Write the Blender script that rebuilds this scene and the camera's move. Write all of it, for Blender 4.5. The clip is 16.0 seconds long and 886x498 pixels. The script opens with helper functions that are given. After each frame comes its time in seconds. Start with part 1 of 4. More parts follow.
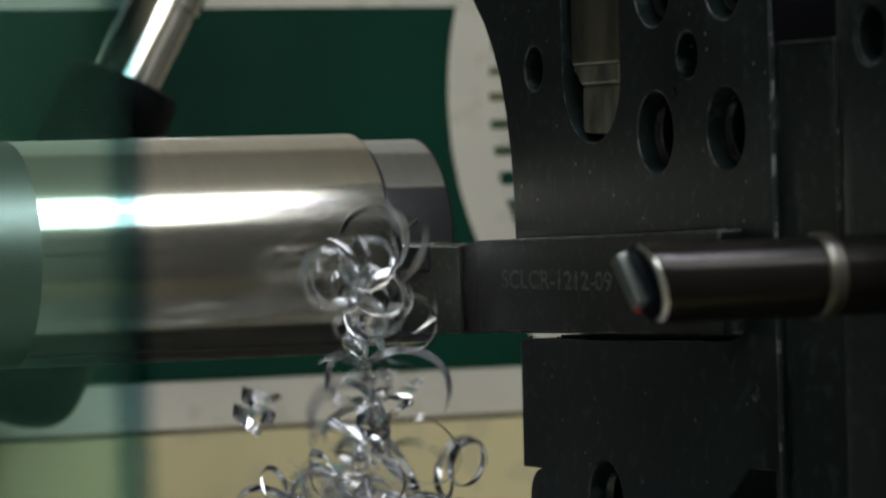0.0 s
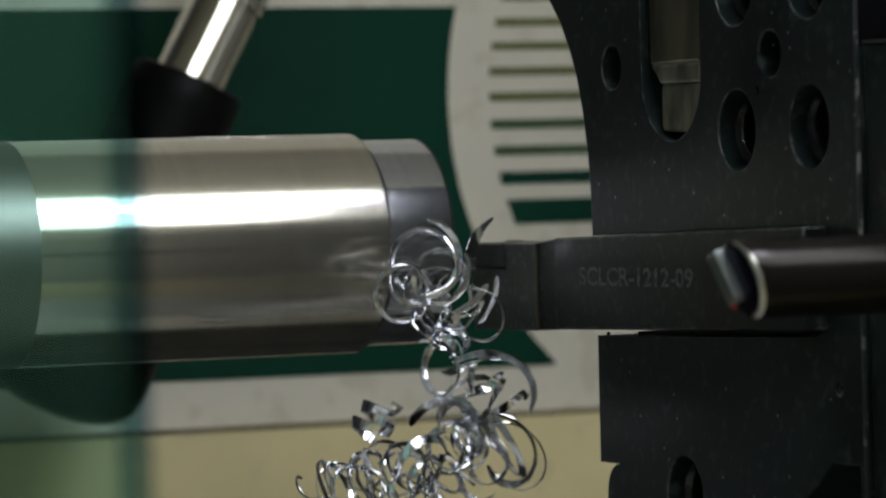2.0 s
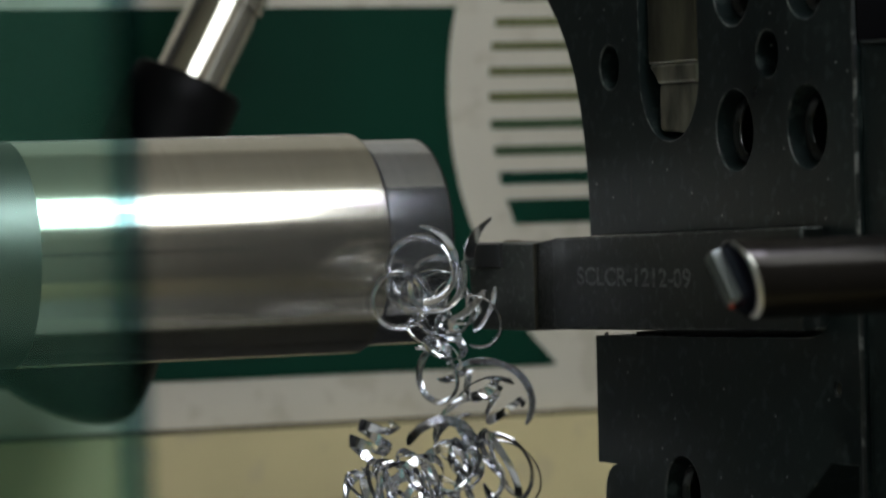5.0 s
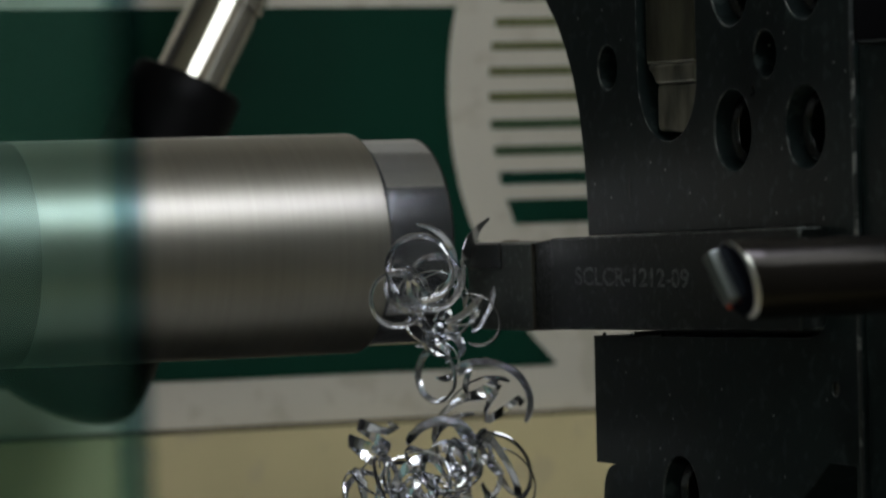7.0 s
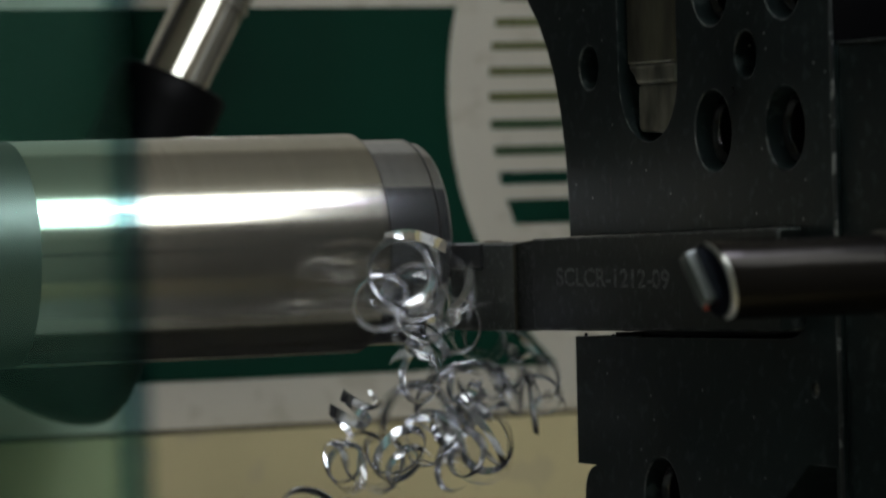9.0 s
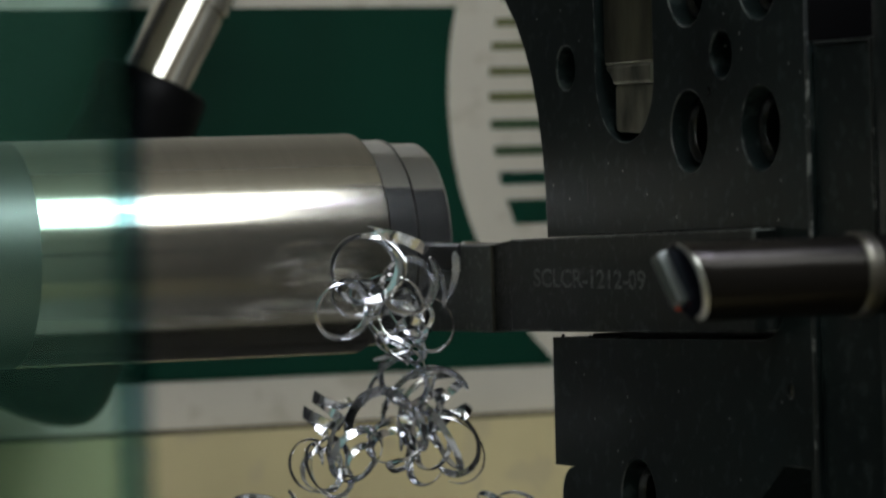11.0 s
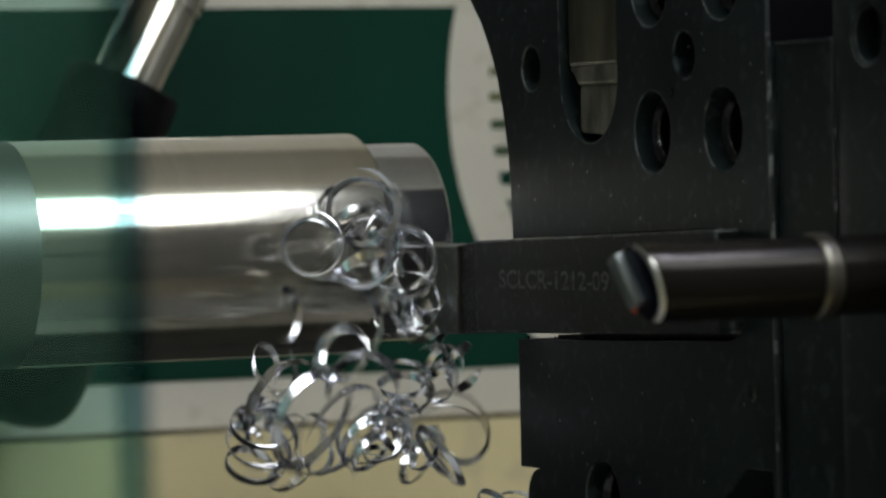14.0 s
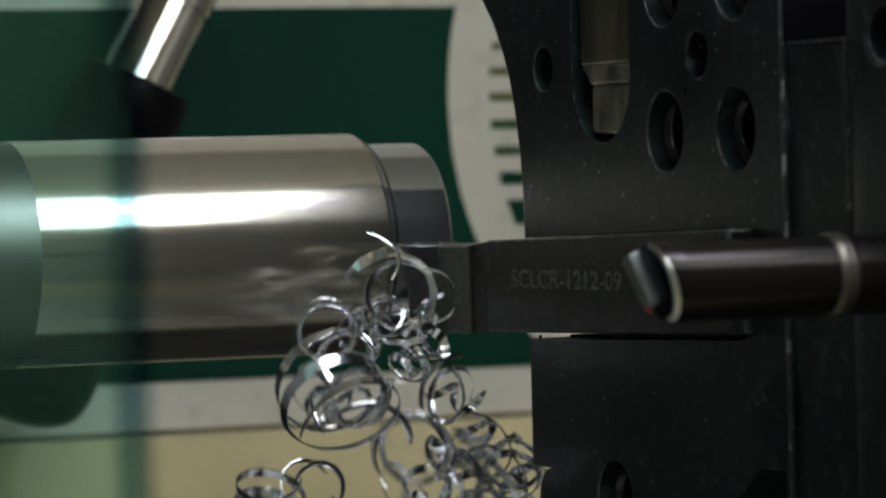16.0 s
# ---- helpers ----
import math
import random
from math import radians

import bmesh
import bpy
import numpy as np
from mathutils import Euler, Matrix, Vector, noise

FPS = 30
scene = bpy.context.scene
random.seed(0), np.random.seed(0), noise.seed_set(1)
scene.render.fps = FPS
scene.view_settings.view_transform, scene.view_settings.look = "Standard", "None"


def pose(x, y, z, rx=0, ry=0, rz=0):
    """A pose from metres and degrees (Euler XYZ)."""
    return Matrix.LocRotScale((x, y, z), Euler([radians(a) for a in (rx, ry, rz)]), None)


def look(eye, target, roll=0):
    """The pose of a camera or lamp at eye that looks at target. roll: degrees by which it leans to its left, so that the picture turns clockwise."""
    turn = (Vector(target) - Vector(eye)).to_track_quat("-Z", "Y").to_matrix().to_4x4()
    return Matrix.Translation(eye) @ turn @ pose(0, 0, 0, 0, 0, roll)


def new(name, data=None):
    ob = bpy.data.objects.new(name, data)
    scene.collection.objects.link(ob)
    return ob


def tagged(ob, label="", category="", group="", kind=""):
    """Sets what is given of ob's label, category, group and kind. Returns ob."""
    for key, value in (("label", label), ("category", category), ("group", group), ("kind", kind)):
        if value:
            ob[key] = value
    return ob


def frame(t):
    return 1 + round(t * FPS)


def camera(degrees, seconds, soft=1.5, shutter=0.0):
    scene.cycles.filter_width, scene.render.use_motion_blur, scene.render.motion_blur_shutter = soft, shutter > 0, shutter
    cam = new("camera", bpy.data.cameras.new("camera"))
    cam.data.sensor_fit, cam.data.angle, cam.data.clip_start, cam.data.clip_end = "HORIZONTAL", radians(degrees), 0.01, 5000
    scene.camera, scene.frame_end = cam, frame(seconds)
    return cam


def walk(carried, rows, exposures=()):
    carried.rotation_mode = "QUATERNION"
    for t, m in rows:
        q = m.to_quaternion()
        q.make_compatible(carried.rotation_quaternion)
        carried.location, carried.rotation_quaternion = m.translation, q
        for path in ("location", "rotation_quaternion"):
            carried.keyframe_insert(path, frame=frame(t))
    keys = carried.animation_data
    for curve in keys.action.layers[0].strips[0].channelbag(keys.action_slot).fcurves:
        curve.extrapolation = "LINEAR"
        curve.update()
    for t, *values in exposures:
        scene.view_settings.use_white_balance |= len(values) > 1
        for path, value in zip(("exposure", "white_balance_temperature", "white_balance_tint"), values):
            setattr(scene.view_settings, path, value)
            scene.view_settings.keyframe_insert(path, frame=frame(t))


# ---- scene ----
# Lathe close-up. Lengths below are in millimetres on the spindle axis: x to the tailstock, y away from the door, z up.
MM = 0.001


def mm(x, y, z):
    return Vector((x * MM, y * MM, z * MM))


# ---- camera ----
cam = camera(11.93, 16.0, soft=2.2, shutter=0.5)
EYE = mm(-246.32, -572.40, 8.70)
AIM = look(EYE, EYE + Vector((0.39523, 0.91844, -0.01603)), -1.619)
cam.data.dof.use_dof = True
cam.data.dof.focus_distance = 0.558
cam.data.dof.aperture_fstop = 44
walk(cam, [(0.0, AIM), (16.0, AIM)],
     exposures=[(0.0, -0.31), (0.5, -0.24), (1.0, -0.28), (1.5, -0.4), (4.0, -0.4), (6.5, -0.7), (7.0, -0.82), (7.5, -0.76), (8.0, -0.77), (8.5, -0.84), (9.0, -0.86),
                (11.5, -0.48), (12.5, -0.39), (13.0, -0.41), (13.5, -0.12), (14.0, -0.28), (14.5, -0.32), (15.0, -0.48), (15.5, -0.46), (16.0, -0.36)])

# ---- world and lights ----
world = bpy.data.worlds.new("workshop")
scene.world = world
world.use_nodes = True
world.node_tree.nodes["Background"].inputs[0].default_value = (0.96, 1.0, 0.98, 1)
world.node_tree.nodes["Background"].inputs[1].default_value = 0.55
LAMP_STRENGTH = 8.1


# ---- materials ----
def material(name, colour, rough=0.5, metal=0.0, noise_scale=60.0, vary=0.15, bump=0.0, bump_scale=400.0,
             speck=0.0, speck_scale=900.0, speck_colour=(0.5, 0.5, 0.5), stretch=(1, 1, 1), aniso=0.0, per_object=0.0,
             rough_vary=0.1, spec=0.5):
    m = bpy.data.materials.new(name)
    m.use_nodes = True
    nt = m.node_tree
    n, l = nt.nodes, nt.links
    b = n["Principled BSDF"]
    b.inputs["Metallic"].default_value = metal
    b.inputs["Anisotropic"].default_value = aniso
    b.inputs["Specular IOR Level"].default_value = spec
    co = n.new("ShaderNodeTexCoord")
    mp = n.new("ShaderNodeMapping")
    mp.inputs["Scale"].default_value = stretch
    l.new(co.outputs["Object"], mp.inputs["Vector"])
    big = n.new("ShaderNodeTexNoise")
    big.inputs["Scale"].default_value = noise_scale
    big.inputs["Detail"].default_value = 6
    l.new(mp.outputs[0], big.inputs["Vector"])
    dark = tuple(c * (1 - vary) for c in colour)
    light = tuple(min(1, c * (1 + vary)) for c in colour)
    ramp = n.new("ShaderNodeValToRGB")
    ramp.color_ramp.elements[0].position, ramp.color_ramp.elements[1].position = 0.3, 0.7
    ramp.color_ramp.elements[0].color, ramp.color_ramp.elements[1].color = (*dark, 1), (*light, 1)
    l.new(big.outputs["Fac"], ramp.inputs[0])
    out = ramp.outputs[0]
    if speck:
        fine = n.new("ShaderNodeTexNoise")
        fine.inputs["Scale"].default_value = speck_scale
        fine.inputs["Detail"].default_value = 3
        l.new(co.outputs["Object"], fine.inputs["Vector"])
        cut = n.new("ShaderNodeMapRange")
        cut.inputs["From Min"].default_value, cut.inputs["From Max"].default_value = 0.56, 0.66
        cut.inputs["To Max"].default_value = speck
        l.new(fine.outputs["Fac"], cut.inputs[0])
        mix = n.new("ShaderNodeMix")
        mix.data_type = "RGBA"
        l.new(cut.outputs[0], mix.inputs["Factor"])
        l.new(out, mix.inputs[6])
        mix.inputs[7].default_value = (*speck_colour, 1)
        out = mix.outputs[2]
    if per_object:
        info = n.new("ShaderNodeObjectInfo")
        hsv = n.new("ShaderNodeHueSaturation")
        rng = n.new("ShaderNodeMapRange")
        rng.inputs["To Min"].default_value, rng.inputs["To Max"].default_value = 1 - per_object, 1 + per_object
        l.new(info.outputs["Random"], rng.inputs[0])
        l.new(rng.outputs[0], hsv.inputs["Value"])
        l.new(out, hsv.inputs["Color"])
        out = hsv.outputs[0]
    l.new(out, b.inputs["Base Color"])
    rr = n.new("ShaderNodeMapRange")
    rr.inputs["To Min"].default_value = max(0.02, rough * (1 - rough_vary))
    rr.inputs["To Max"].default_value = min(1.0, rough * (1 + rough_vary))
    l.new(big.outputs["Fac"], rr.inputs[0])
    l.new(rr.outputs[0], b.inputs["Roughness"])
    if bump:
        tex = n.new("ShaderNodeTexNoise")
        tex.inputs["Scale"].default_value = bump_scale
        tex.inputs["Detail"].default_value = 5
        l.new(mp.outputs[0], tex.inputs["Vector"])
        bp = n.new("ShaderNodeBump")
        bp.inputs["Strength"].default_value = bump
        bp.inputs["Distance"].default_value = 0.0003
        l.new(tex.outputs["Fac"], bp.inputs["Height"])
        l.new(bp.outputs[0], b.inputs["Normal"])
    return m


def worn(m, radius, tone, dust):
    """Rounded edges in a lighter colour, for rubbing and for painted edge glints, and bright dust specks on a dark
    steel material.
    """
    n, l = m.node_tree.nodes, m.node_tree.links
    b = n["Principled BSDF"]
    bev = n.new("ShaderNodeBevel")
    bev.samples = 4
    bev.inputs["Radius"].default_value = radius
    for k in n:
        if k.type == "BUMP":
            l.new(bev.outputs[0], k.inputs["Normal"])
    geo = n.new("ShaderNodeNewGeometry")
    dot = n.new("ShaderNodeVectorMath")
    dot.operation = "DOT_PRODUCT"
    l.new(bev.outputs[0], dot.inputs[0])
    l.new(geo.outputs["True Normal"], dot.inputs[1])
    edge = n.new("ShaderNodeMapRange")
    edge.inputs["From Min"].default_value, edge.inputs["From Max"].default_value = 0.985, 0.90
    l.new(dot.outputs["Value"], edge.inputs[0])
    co = n.new("ShaderNodeTexCoord")
    brk = n.new("ShaderNodeTexNoise")
    brk.inputs["Scale"].default_value = 350
    l.new(co.outputs["Object"], brk.inputs["Vector"])
    brm = n.new("ShaderNodeMapRange")
    brm.inputs["From Min"].default_value, brm.inputs["From Max"].default_value = 0.42, 0.62
    l.new(brk.outputs["Fac"], brm.inputs[0])
    mul = n.new("ShaderNodeMath")
    mul.operation = "MULTIPLY"
    l.new(edge.outputs[0], mul.inputs[0])
    l.new(brm.outputs[0], mul.inputs[1])
    vor = n.new("ShaderNodeTexVoronoi")
    vor.inputs["Scale"].default_value = 480
    l.new(co.outputs["Object"], vor.inputs["Vector"])
    dot2 = n.new("ShaderNodeMapRange")
    dot2.inputs["From Min"].default_value, dot2.inputs["From Max"].default_value = 0.13, 0.07
    l.new(vor.outputs["Distance"], dot2.inputs[0])
    pick = n.new("ShaderNodeMath")
    pick.operation = "GREATER_THAN"
    pick.inputs[1].default_value = 1 - dust
    sep = n.new("ShaderNodeSeparateColor")
    l.new(vor.outputs["Color"], sep.inputs[0])
    l.new(sep.outputs[0], pick.inputs[0])
    spk = n.new("ShaderNodeMath")
    spk.operation = "MULTIPLY"
    l.new(dot2.outputs[0], spk.inputs[0])
    l.new(pick.outputs[0], spk.inputs[1])
    top = n.new("ShaderNodeMath")
    top.operation = "MAXIMUM"
    l.new(mul.outputs[0], top.inputs[0])
    l.new(spk.outputs[0], top.inputs[1])
    mix = n.new("ShaderNodeMix")
    mix.data_type = "RGBA"
    l.new(top.outputs[0], mix.inputs["Factor"])
    l.new(b.inputs["Base Color"].links[0].from_socket, mix.inputs[6])
    mix.inputs[7].default_value = (*tone, 1)
    l.new(mix.outputs[2], b.inputs["Base Color"])
    return m


BLACK_OXIDE = material("black_oxide_steel", (0.0080, 0.0124, 0.0128), 0.34, 0.0, 55, 0.5, 0.10, 2600, 0.7, 520, (0.036, 0.049, 0.048), spec=0.20, rough_vary=0.5)
TOOL_BLACK = material("black_tool_steel", (0.0046, 0.0062, 0.0062), 0.36, 0.0, 70, 0.45, 0.12, 2600, 0.8, 700, (0.030, 0.036, 0.035), spec=0.22, rough_vary=0.45)
NECK_STEEL = material("pitted_tool_steel", (0.0028, 0.0034, 0.0034), 0.4, 0.0, 90, 0.5, 0.5, 2200, 0.9, 1500, (0.055, 0.062, 0.06), spec=0.2, rough_vary=0.4)
HEAD_STEEL = material("rubbed_tool_steel", (0.046, 0.051, 0.049), 0.36, 0.2, 120, 0.45, 0.15, 2600, 0.8, 800, (0.13, 0.14, 0.135), spec=0.45, rough_vary=0.4)
SCREW = material("black_screw_steel", (0.030, 0.032, 0.032), 0.2, 0.85, 200, 0.5, 0.2, 1500)
worn(BLACK_OXIDE, 0.0003, (0.22, 0.23, 0.22), 0.05)
worn(HEAD_STEEL, 0.0003, (0.22, 0.23, 0.22), 0.5)
# on the screws the light edge colour paints glints in the counterbores
worn(SCREW, 0.0004, (0.5, 0.5, 0.5), 0.3)
# on the tool it also paints the highlight along the shank's top edge
worn(TOOL_BLACK, 0.0003, (0.24, 0.26, 0.25), 0.2)
GROUND_STEEL = material("ground_steel", (0.34, 0.32, 0.26), 0.40, 0.9, 160, 0.35, 0.2, 700, stretch=(1, 1, 0.25))


def turned_material(name, colour, rough, dull, metal):
    """Lathe-turned steel: fine rings round the x axis, and one side rougher and darker."""
    m = material(name, colour, rough, metal, 1400, 0.05, 0.02, 5000, stretch=(1, 0.02, 0.02), aniso=0.7, rough_vary=0.06)
    n, l = m.node_tree.nodes, m.node_tree.links
    b = n["Principled BSDF"]
    tan = n.new("ShaderNodeTangent")
    tan.direction_type, tan.axis = "RADIAL", "X"
    l.new(tan.outputs[0], b.inputs["Tangent"])
    b.inputs["Anisotropic Rotation"].default_value = 0.25
    co = n.new("ShaderNodeTexCoord")
    sep = n.new("ShaderNodeSeparateXYZ")
    l.new(co.outputs["Object"], sep.inputs[0])
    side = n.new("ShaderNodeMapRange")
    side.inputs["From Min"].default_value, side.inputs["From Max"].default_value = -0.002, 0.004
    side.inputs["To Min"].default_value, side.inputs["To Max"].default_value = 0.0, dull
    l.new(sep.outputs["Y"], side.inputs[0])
    add = n.new("ShaderNodeMath")
    add.operation = "ADD"
    l.new(b.inputs["Roughness"].links[0].from_socket, add.inputs[0])
    l.new(side.outputs[0], add.inputs[1])
    l.new(add.outputs[0], b.inputs["Roughness"])
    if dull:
        # mixes a darker base colour in on the rougher side
        side_tone = n.new("ShaderNodeMix")
        side_tone.data_type = "RGBA"
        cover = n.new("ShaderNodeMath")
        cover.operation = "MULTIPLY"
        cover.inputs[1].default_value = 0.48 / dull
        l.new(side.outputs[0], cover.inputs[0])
        l.new(cover.outputs[0], side_tone.inputs["Factor"])
        l.new(b.inputs["Base Color"].links[0].from_socket, side_tone.inputs[6])
        side_tone.inputs[7].default_value = (0.10, 0.095, 0.08, 1)
        l.new(side_tone.outputs[2], b.inputs["Base Color"])
    return m


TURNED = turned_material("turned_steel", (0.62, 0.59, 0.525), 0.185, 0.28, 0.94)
FINE_TURNED = turned_material("freshly_turned_steel", (0.52, 0.53, 0.57), 0.13, 0.0, 0.90)
ROUGH_BAR = material("drawn_bar_steel", (0.17, 0.17, 0.15), 0.42, 0.9, 60, 0.2, 0.1, 900)
CHIP = material("bright_swarf", (0.80, 0.81, 0.86), 0.145, 1.0, 300, 0.15, 0.2, 900, per_object=0.15)
CHROME = material("chrome", (0.62, 0.60, 0.54), 0.11, 1.0, 80, 0.06)
BAR_STEEL = material("dark_polished_steel", (0.017, 0.0155, 0.014), 0.23, 0.75, 80, 0.15, 0.05, 500, spec=0.12)
TIP_STEEL = material("blued_polished_steel", (0.035, 0.04, 0.075), 0.22, 0.9, 80, 0.1)
LIT_RIM = material("painted_lit_rim", (0.55, 0.54, 0.5), 0.3, 0.9, 200, 0.2)
RING_STEEL = material("turned_ring_steel", (0.10, 0.095, 0.08), 0.34, 0.9, 200, 0.3)
WORN_AND_LIT_EDGE = material("rubbed_and_lit_edge_steel", (0.030, 0.034, 0.033), 0.35, 0.3, 90, 0.6, 0.3, 1800, 0.9, 330, (0.30, 0.31, 0.30))
CARBIDE = material("ground_carbide", (0.20, 0.22, 0.22), 0.35, 0.6, 120, 0.2)
INSERT = material("carbide_insert", (0.045, 0.045, 0.05), 0.35, 0.5, 120, 0.2, 0.1, 900)
RED_REFLECTION = material("painted_red_reflection", (0.75, 0.08, 0.03), 0.4)
RUBBER_AND_SHADE = material("black_rubber_and_pocket_shade", (0.0026, 0.0026, 0.0028), 0.45, 0.0, 60, 0.2, spec=0.06)
CREAM = material("cream_enamel", (0.50, 0.47, 0.39), 0.5, 0.0, 25, 0.10, 0.05, 200, 0.3, 160, (0.30, 0.26, 0.18))
GREEN = material("dark_green_enamel", (0.0012, 0.0255, 0.0145), 0.5, 0.0, 20, 0.3, 0.05, 200, spec=0.1)
OLIVE = material("faded_olive_enamel", (0.085, 0.095, 0.028), 0.6, 0.0, 60, 0.25)
MOSS = material("moss_green_enamel", (0.022, 0.055, 0.016), 0.6, 0.0, 60, 0.25)
BROWN_STEEL = material("oily_brown_steel", (0.115, 0.108, 0.072), 0.4, 0.7, 160, 0.6, 0.2, 900, stretch=(1, 1, 0.4))
WORN_STEEL = material("oily_ground_steel", (0.22, 0.21, 0.165), 0.38, 0.75, 260, 0.6, 0.25, 900, stretch=(1, 1, 0.5))
TAN = material("tan_enamel", (0.56, 0.48, 0.26), 0.55, 0.0, 18, 0.15, 0.1, 150, 0.4, 120, (0.42, 0.36, 0.24))
SEAM = material("brown_joint_shade", (0.10, 0.085, 0.05), 0.8, 0.0, 60, 0.4)
GREY = material("grey_enamel", (0.30, 0.30, 0.28), 0.6, 0.0, 10, 0.2)
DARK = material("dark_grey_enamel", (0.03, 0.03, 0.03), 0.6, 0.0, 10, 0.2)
CONCRETE = material("worn_concrete", (0.22, 0.21, 0.20), 0.85, 0.0, 2, 0.25, 0.3, 40)
WHITE = material("white_enamel", (0.80, 0.79, 0.75), 0.45, 0.0, 12, 0.05)
ROOM = material("workshop_paint", (0.72, 0.65, 0.54), 0.7, 0.0, 3, 0.2)


def glass_material(name, tint, gloss):
    m = bpy.data.materials.new(name)
    m.use_nodes = True
    n, l = m.node_tree.nodes, m.node_tree.links
    n.remove(n["Principled BSDF"])
    clear = n.new("ShaderNodeBsdfTransparent")
    clear.inputs[0].default_value = (*tint, 1)
    shine = n.new("ShaderNodeBsdfGlossy")
    shine.inputs["Roughness"].default_value = 0.05
    shine.inputs["Color"].default_value = (0.35, 0.95, 0.80, 1)
    mix = n.new("ShaderNodeMixShader")
    mix.inputs[0].default_value = gloss
    l.new(clear.outputs[0], mix.inputs[1])
    l.new(shine.outputs[0], mix.inputs[2])
    l.new(mix.outputs[0], n["Material Output"].inputs[0])
    return m


GLASS = glass_material("tinted_glass", (0.82, 0.98, 0.955), 0.06)
GLASS_EDGE = glass_material("glass_edge", (0.50, 0.62, 0.66), 0.0)


def glow(name, colour, strength):
    m = bpy.data.materials.new(name)
    m.use_nodes = True
    b = m.node_tree.nodes["Principled BSDF"]
    b.inputs["Base Color"].default_value = (0.8, 0.8, 0.8, 1)
    b.inputs["Emission Color"].default_value = (*colour, 1)
    b.inputs["Emission Strength"].default_value = strength
    return m


LED = glow("led", (0.78, 0.78, 1.0), 95.0)
DIFFUSER = glow("lamp_diffuser", (0.945, 1.0, 1.01), LAMP_STRENGTH)


# ---- mesh helpers ----
def part(name, bm, mat, parent=None, label="", smooth=False):
    me = bpy.data.meshes.new(name)
    bmesh.ops.recalc_face_normals(bm, faces=bm.faces)
    bm.to_mesh(me)
    bm.free()
    me.materials.append(mat)
    for p in me.polygons:
        p.use_smooth = smooth
    if smooth:
        me.set_sharp_from_angle(angle=radians(35))
    ob = new(name, me)
    if parent:
        ob.parent = parent
    if label:
        ob["label"] = label
    return ob


def thing(name, label, category, group="", kind="", at=None):
    ob = new(name)
    ob.empty_display_size = 0.005
    if at is not None:
        ob.matrix_basis = at
    return tagged(ob, label, category, group, kind)


def box(x0, x1, y0, y1, z0, z1, bevel=0.0, seg=2):
    bm = bmesh.new()
    m = Matrix.Translation(mm((x0 + x1) / 2, (y0 + y1) / 2, (z0 + z1) / 2)) @ Matrix.Diagonal(
        ((x1 - x0) * MM, (y1 - y0) * MM, (z1 - z0) * MM, 1))
    bmesh.ops.create_cube(bm, size=1, matrix=m)
    if bevel:
        bmesh.ops.bevel(bm, geom=bm.edges[:], offset=bevel * MM, segments=seg, affect="EDGES", profile=0.5)
    return bm


def prism(outline, lo, hi, axis="x", bevel=0.0, seg=1):
    """An outline in the two other axes, pushed from lo to hi along axis."""
    bm = bmesh.new()

    def at(a, b, c):
        return mm(c, a, b) if axis == "x" else mm(a, c, b) if axis == "y" else mm(a, b, c)
    low = [bm.verts.new(at(a, b, lo)) for a, b in outline]
    high = [bm.verts.new(at(a, b, hi)) for a, b in outline]
    k = len(outline)
    bm.faces.new(low)
    bm.faces.new(high[::-1])
    for i in range(k):
        bm.faces.new((low[i], low[(i + 1) % k], high[(i + 1) % k], high[i]))
    bmesh.ops.recalc_face_normals(bm, faces=bm.faces)
    if bevel:
        bmesh.ops.bevel(bm, geom=bm.edges[:], offset=bevel * MM, segments=seg, affect="EDGES", profile=0.5)
    return bm


def lathe(profile, segments=96, closed=True):
    """A profile of (x, r) turned round the x axis."""
    bm = bmesh.new()
    rings = []
    for x, r in profile:
        if r <= 0:
            rings.append([bm.verts.new(mm(x, 0, 0))])
        else:
            rings.append([bm.verts.new(mm(x, r * math.cos(2 * math.pi * i / segments), r * math.sin(2 * math.pi * i / segments)))
                          for i in range(segments)])
    pairs = list(zip(rings, rings[1:]))
    if closed and len(rings[0]) > 1 and len(rings[-1]) > 1:
        pairs.append((rings[-1], rings[0]))
    for a, b in pairs:
        for i in range(segments):
            j = (i + 1) % segments
            if len(a) == 1 and len(b) == 1:
                continue
            if len(a) == 1:
                bm.faces.new((a[0], b[j], b[i]))
            elif len(b) == 1:
                bm.faces.new((a[i], a[j], b[0]))
            else:
                bm.faces.new((a[i], a[j], b[j], b[i]))
    return bm


def moved(bm, m):
    bmesh.ops.transform(bm, matrix=m, verts=bm.verts)
    return bm


def arc(cy, cz, r, a0, a1, n):
    return [(cy + r * math.cos(radians(a0 + (a1 - a0) * i / n)), cz + r * math.sin(radians(a0 + (a1 - a0) * i / n)))
            for i in range(n + 1)]


def carved(ob, cutters):
    """ob with the cutters' shapes taken out of it."""
    tools = []
    for bm in cutters:
        me = bpy.data.meshes.new("cutter")
        bmesh.ops.recalc_face_normals(bm, faces=bm.faces)
        bm.to_mesh(me)
        bm.free()
        c = new("cutter", me)
        tools.append(c)
        mod = ob.modifiers.new("cut", "BOOLEAN")
        mod.operation, mod.solver, mod.object = "DIFFERENCE", "EXACT", c
    dg = bpy.context.evaluated_depsgraph_get()
    dg.update()
    me = bpy.data.meshes.new_from_object(ob.evaluated_get(dg))
    ob.modifiers.clear()
    old = ob.data
    ob.data = me
    bpy.data.meshes.remove(old)
    for c in tools:
        m = c.data
        bpy.data.objects.remove(c)
        bpy.data.meshes.remove(m)
    ob.data.set_sharp_from_angle(angle=radians(30))
    for p in ob.data.polygons:
        p.use_smooth = True
    return ob


# ---- enclosure ----
BACK_Y = 160.0


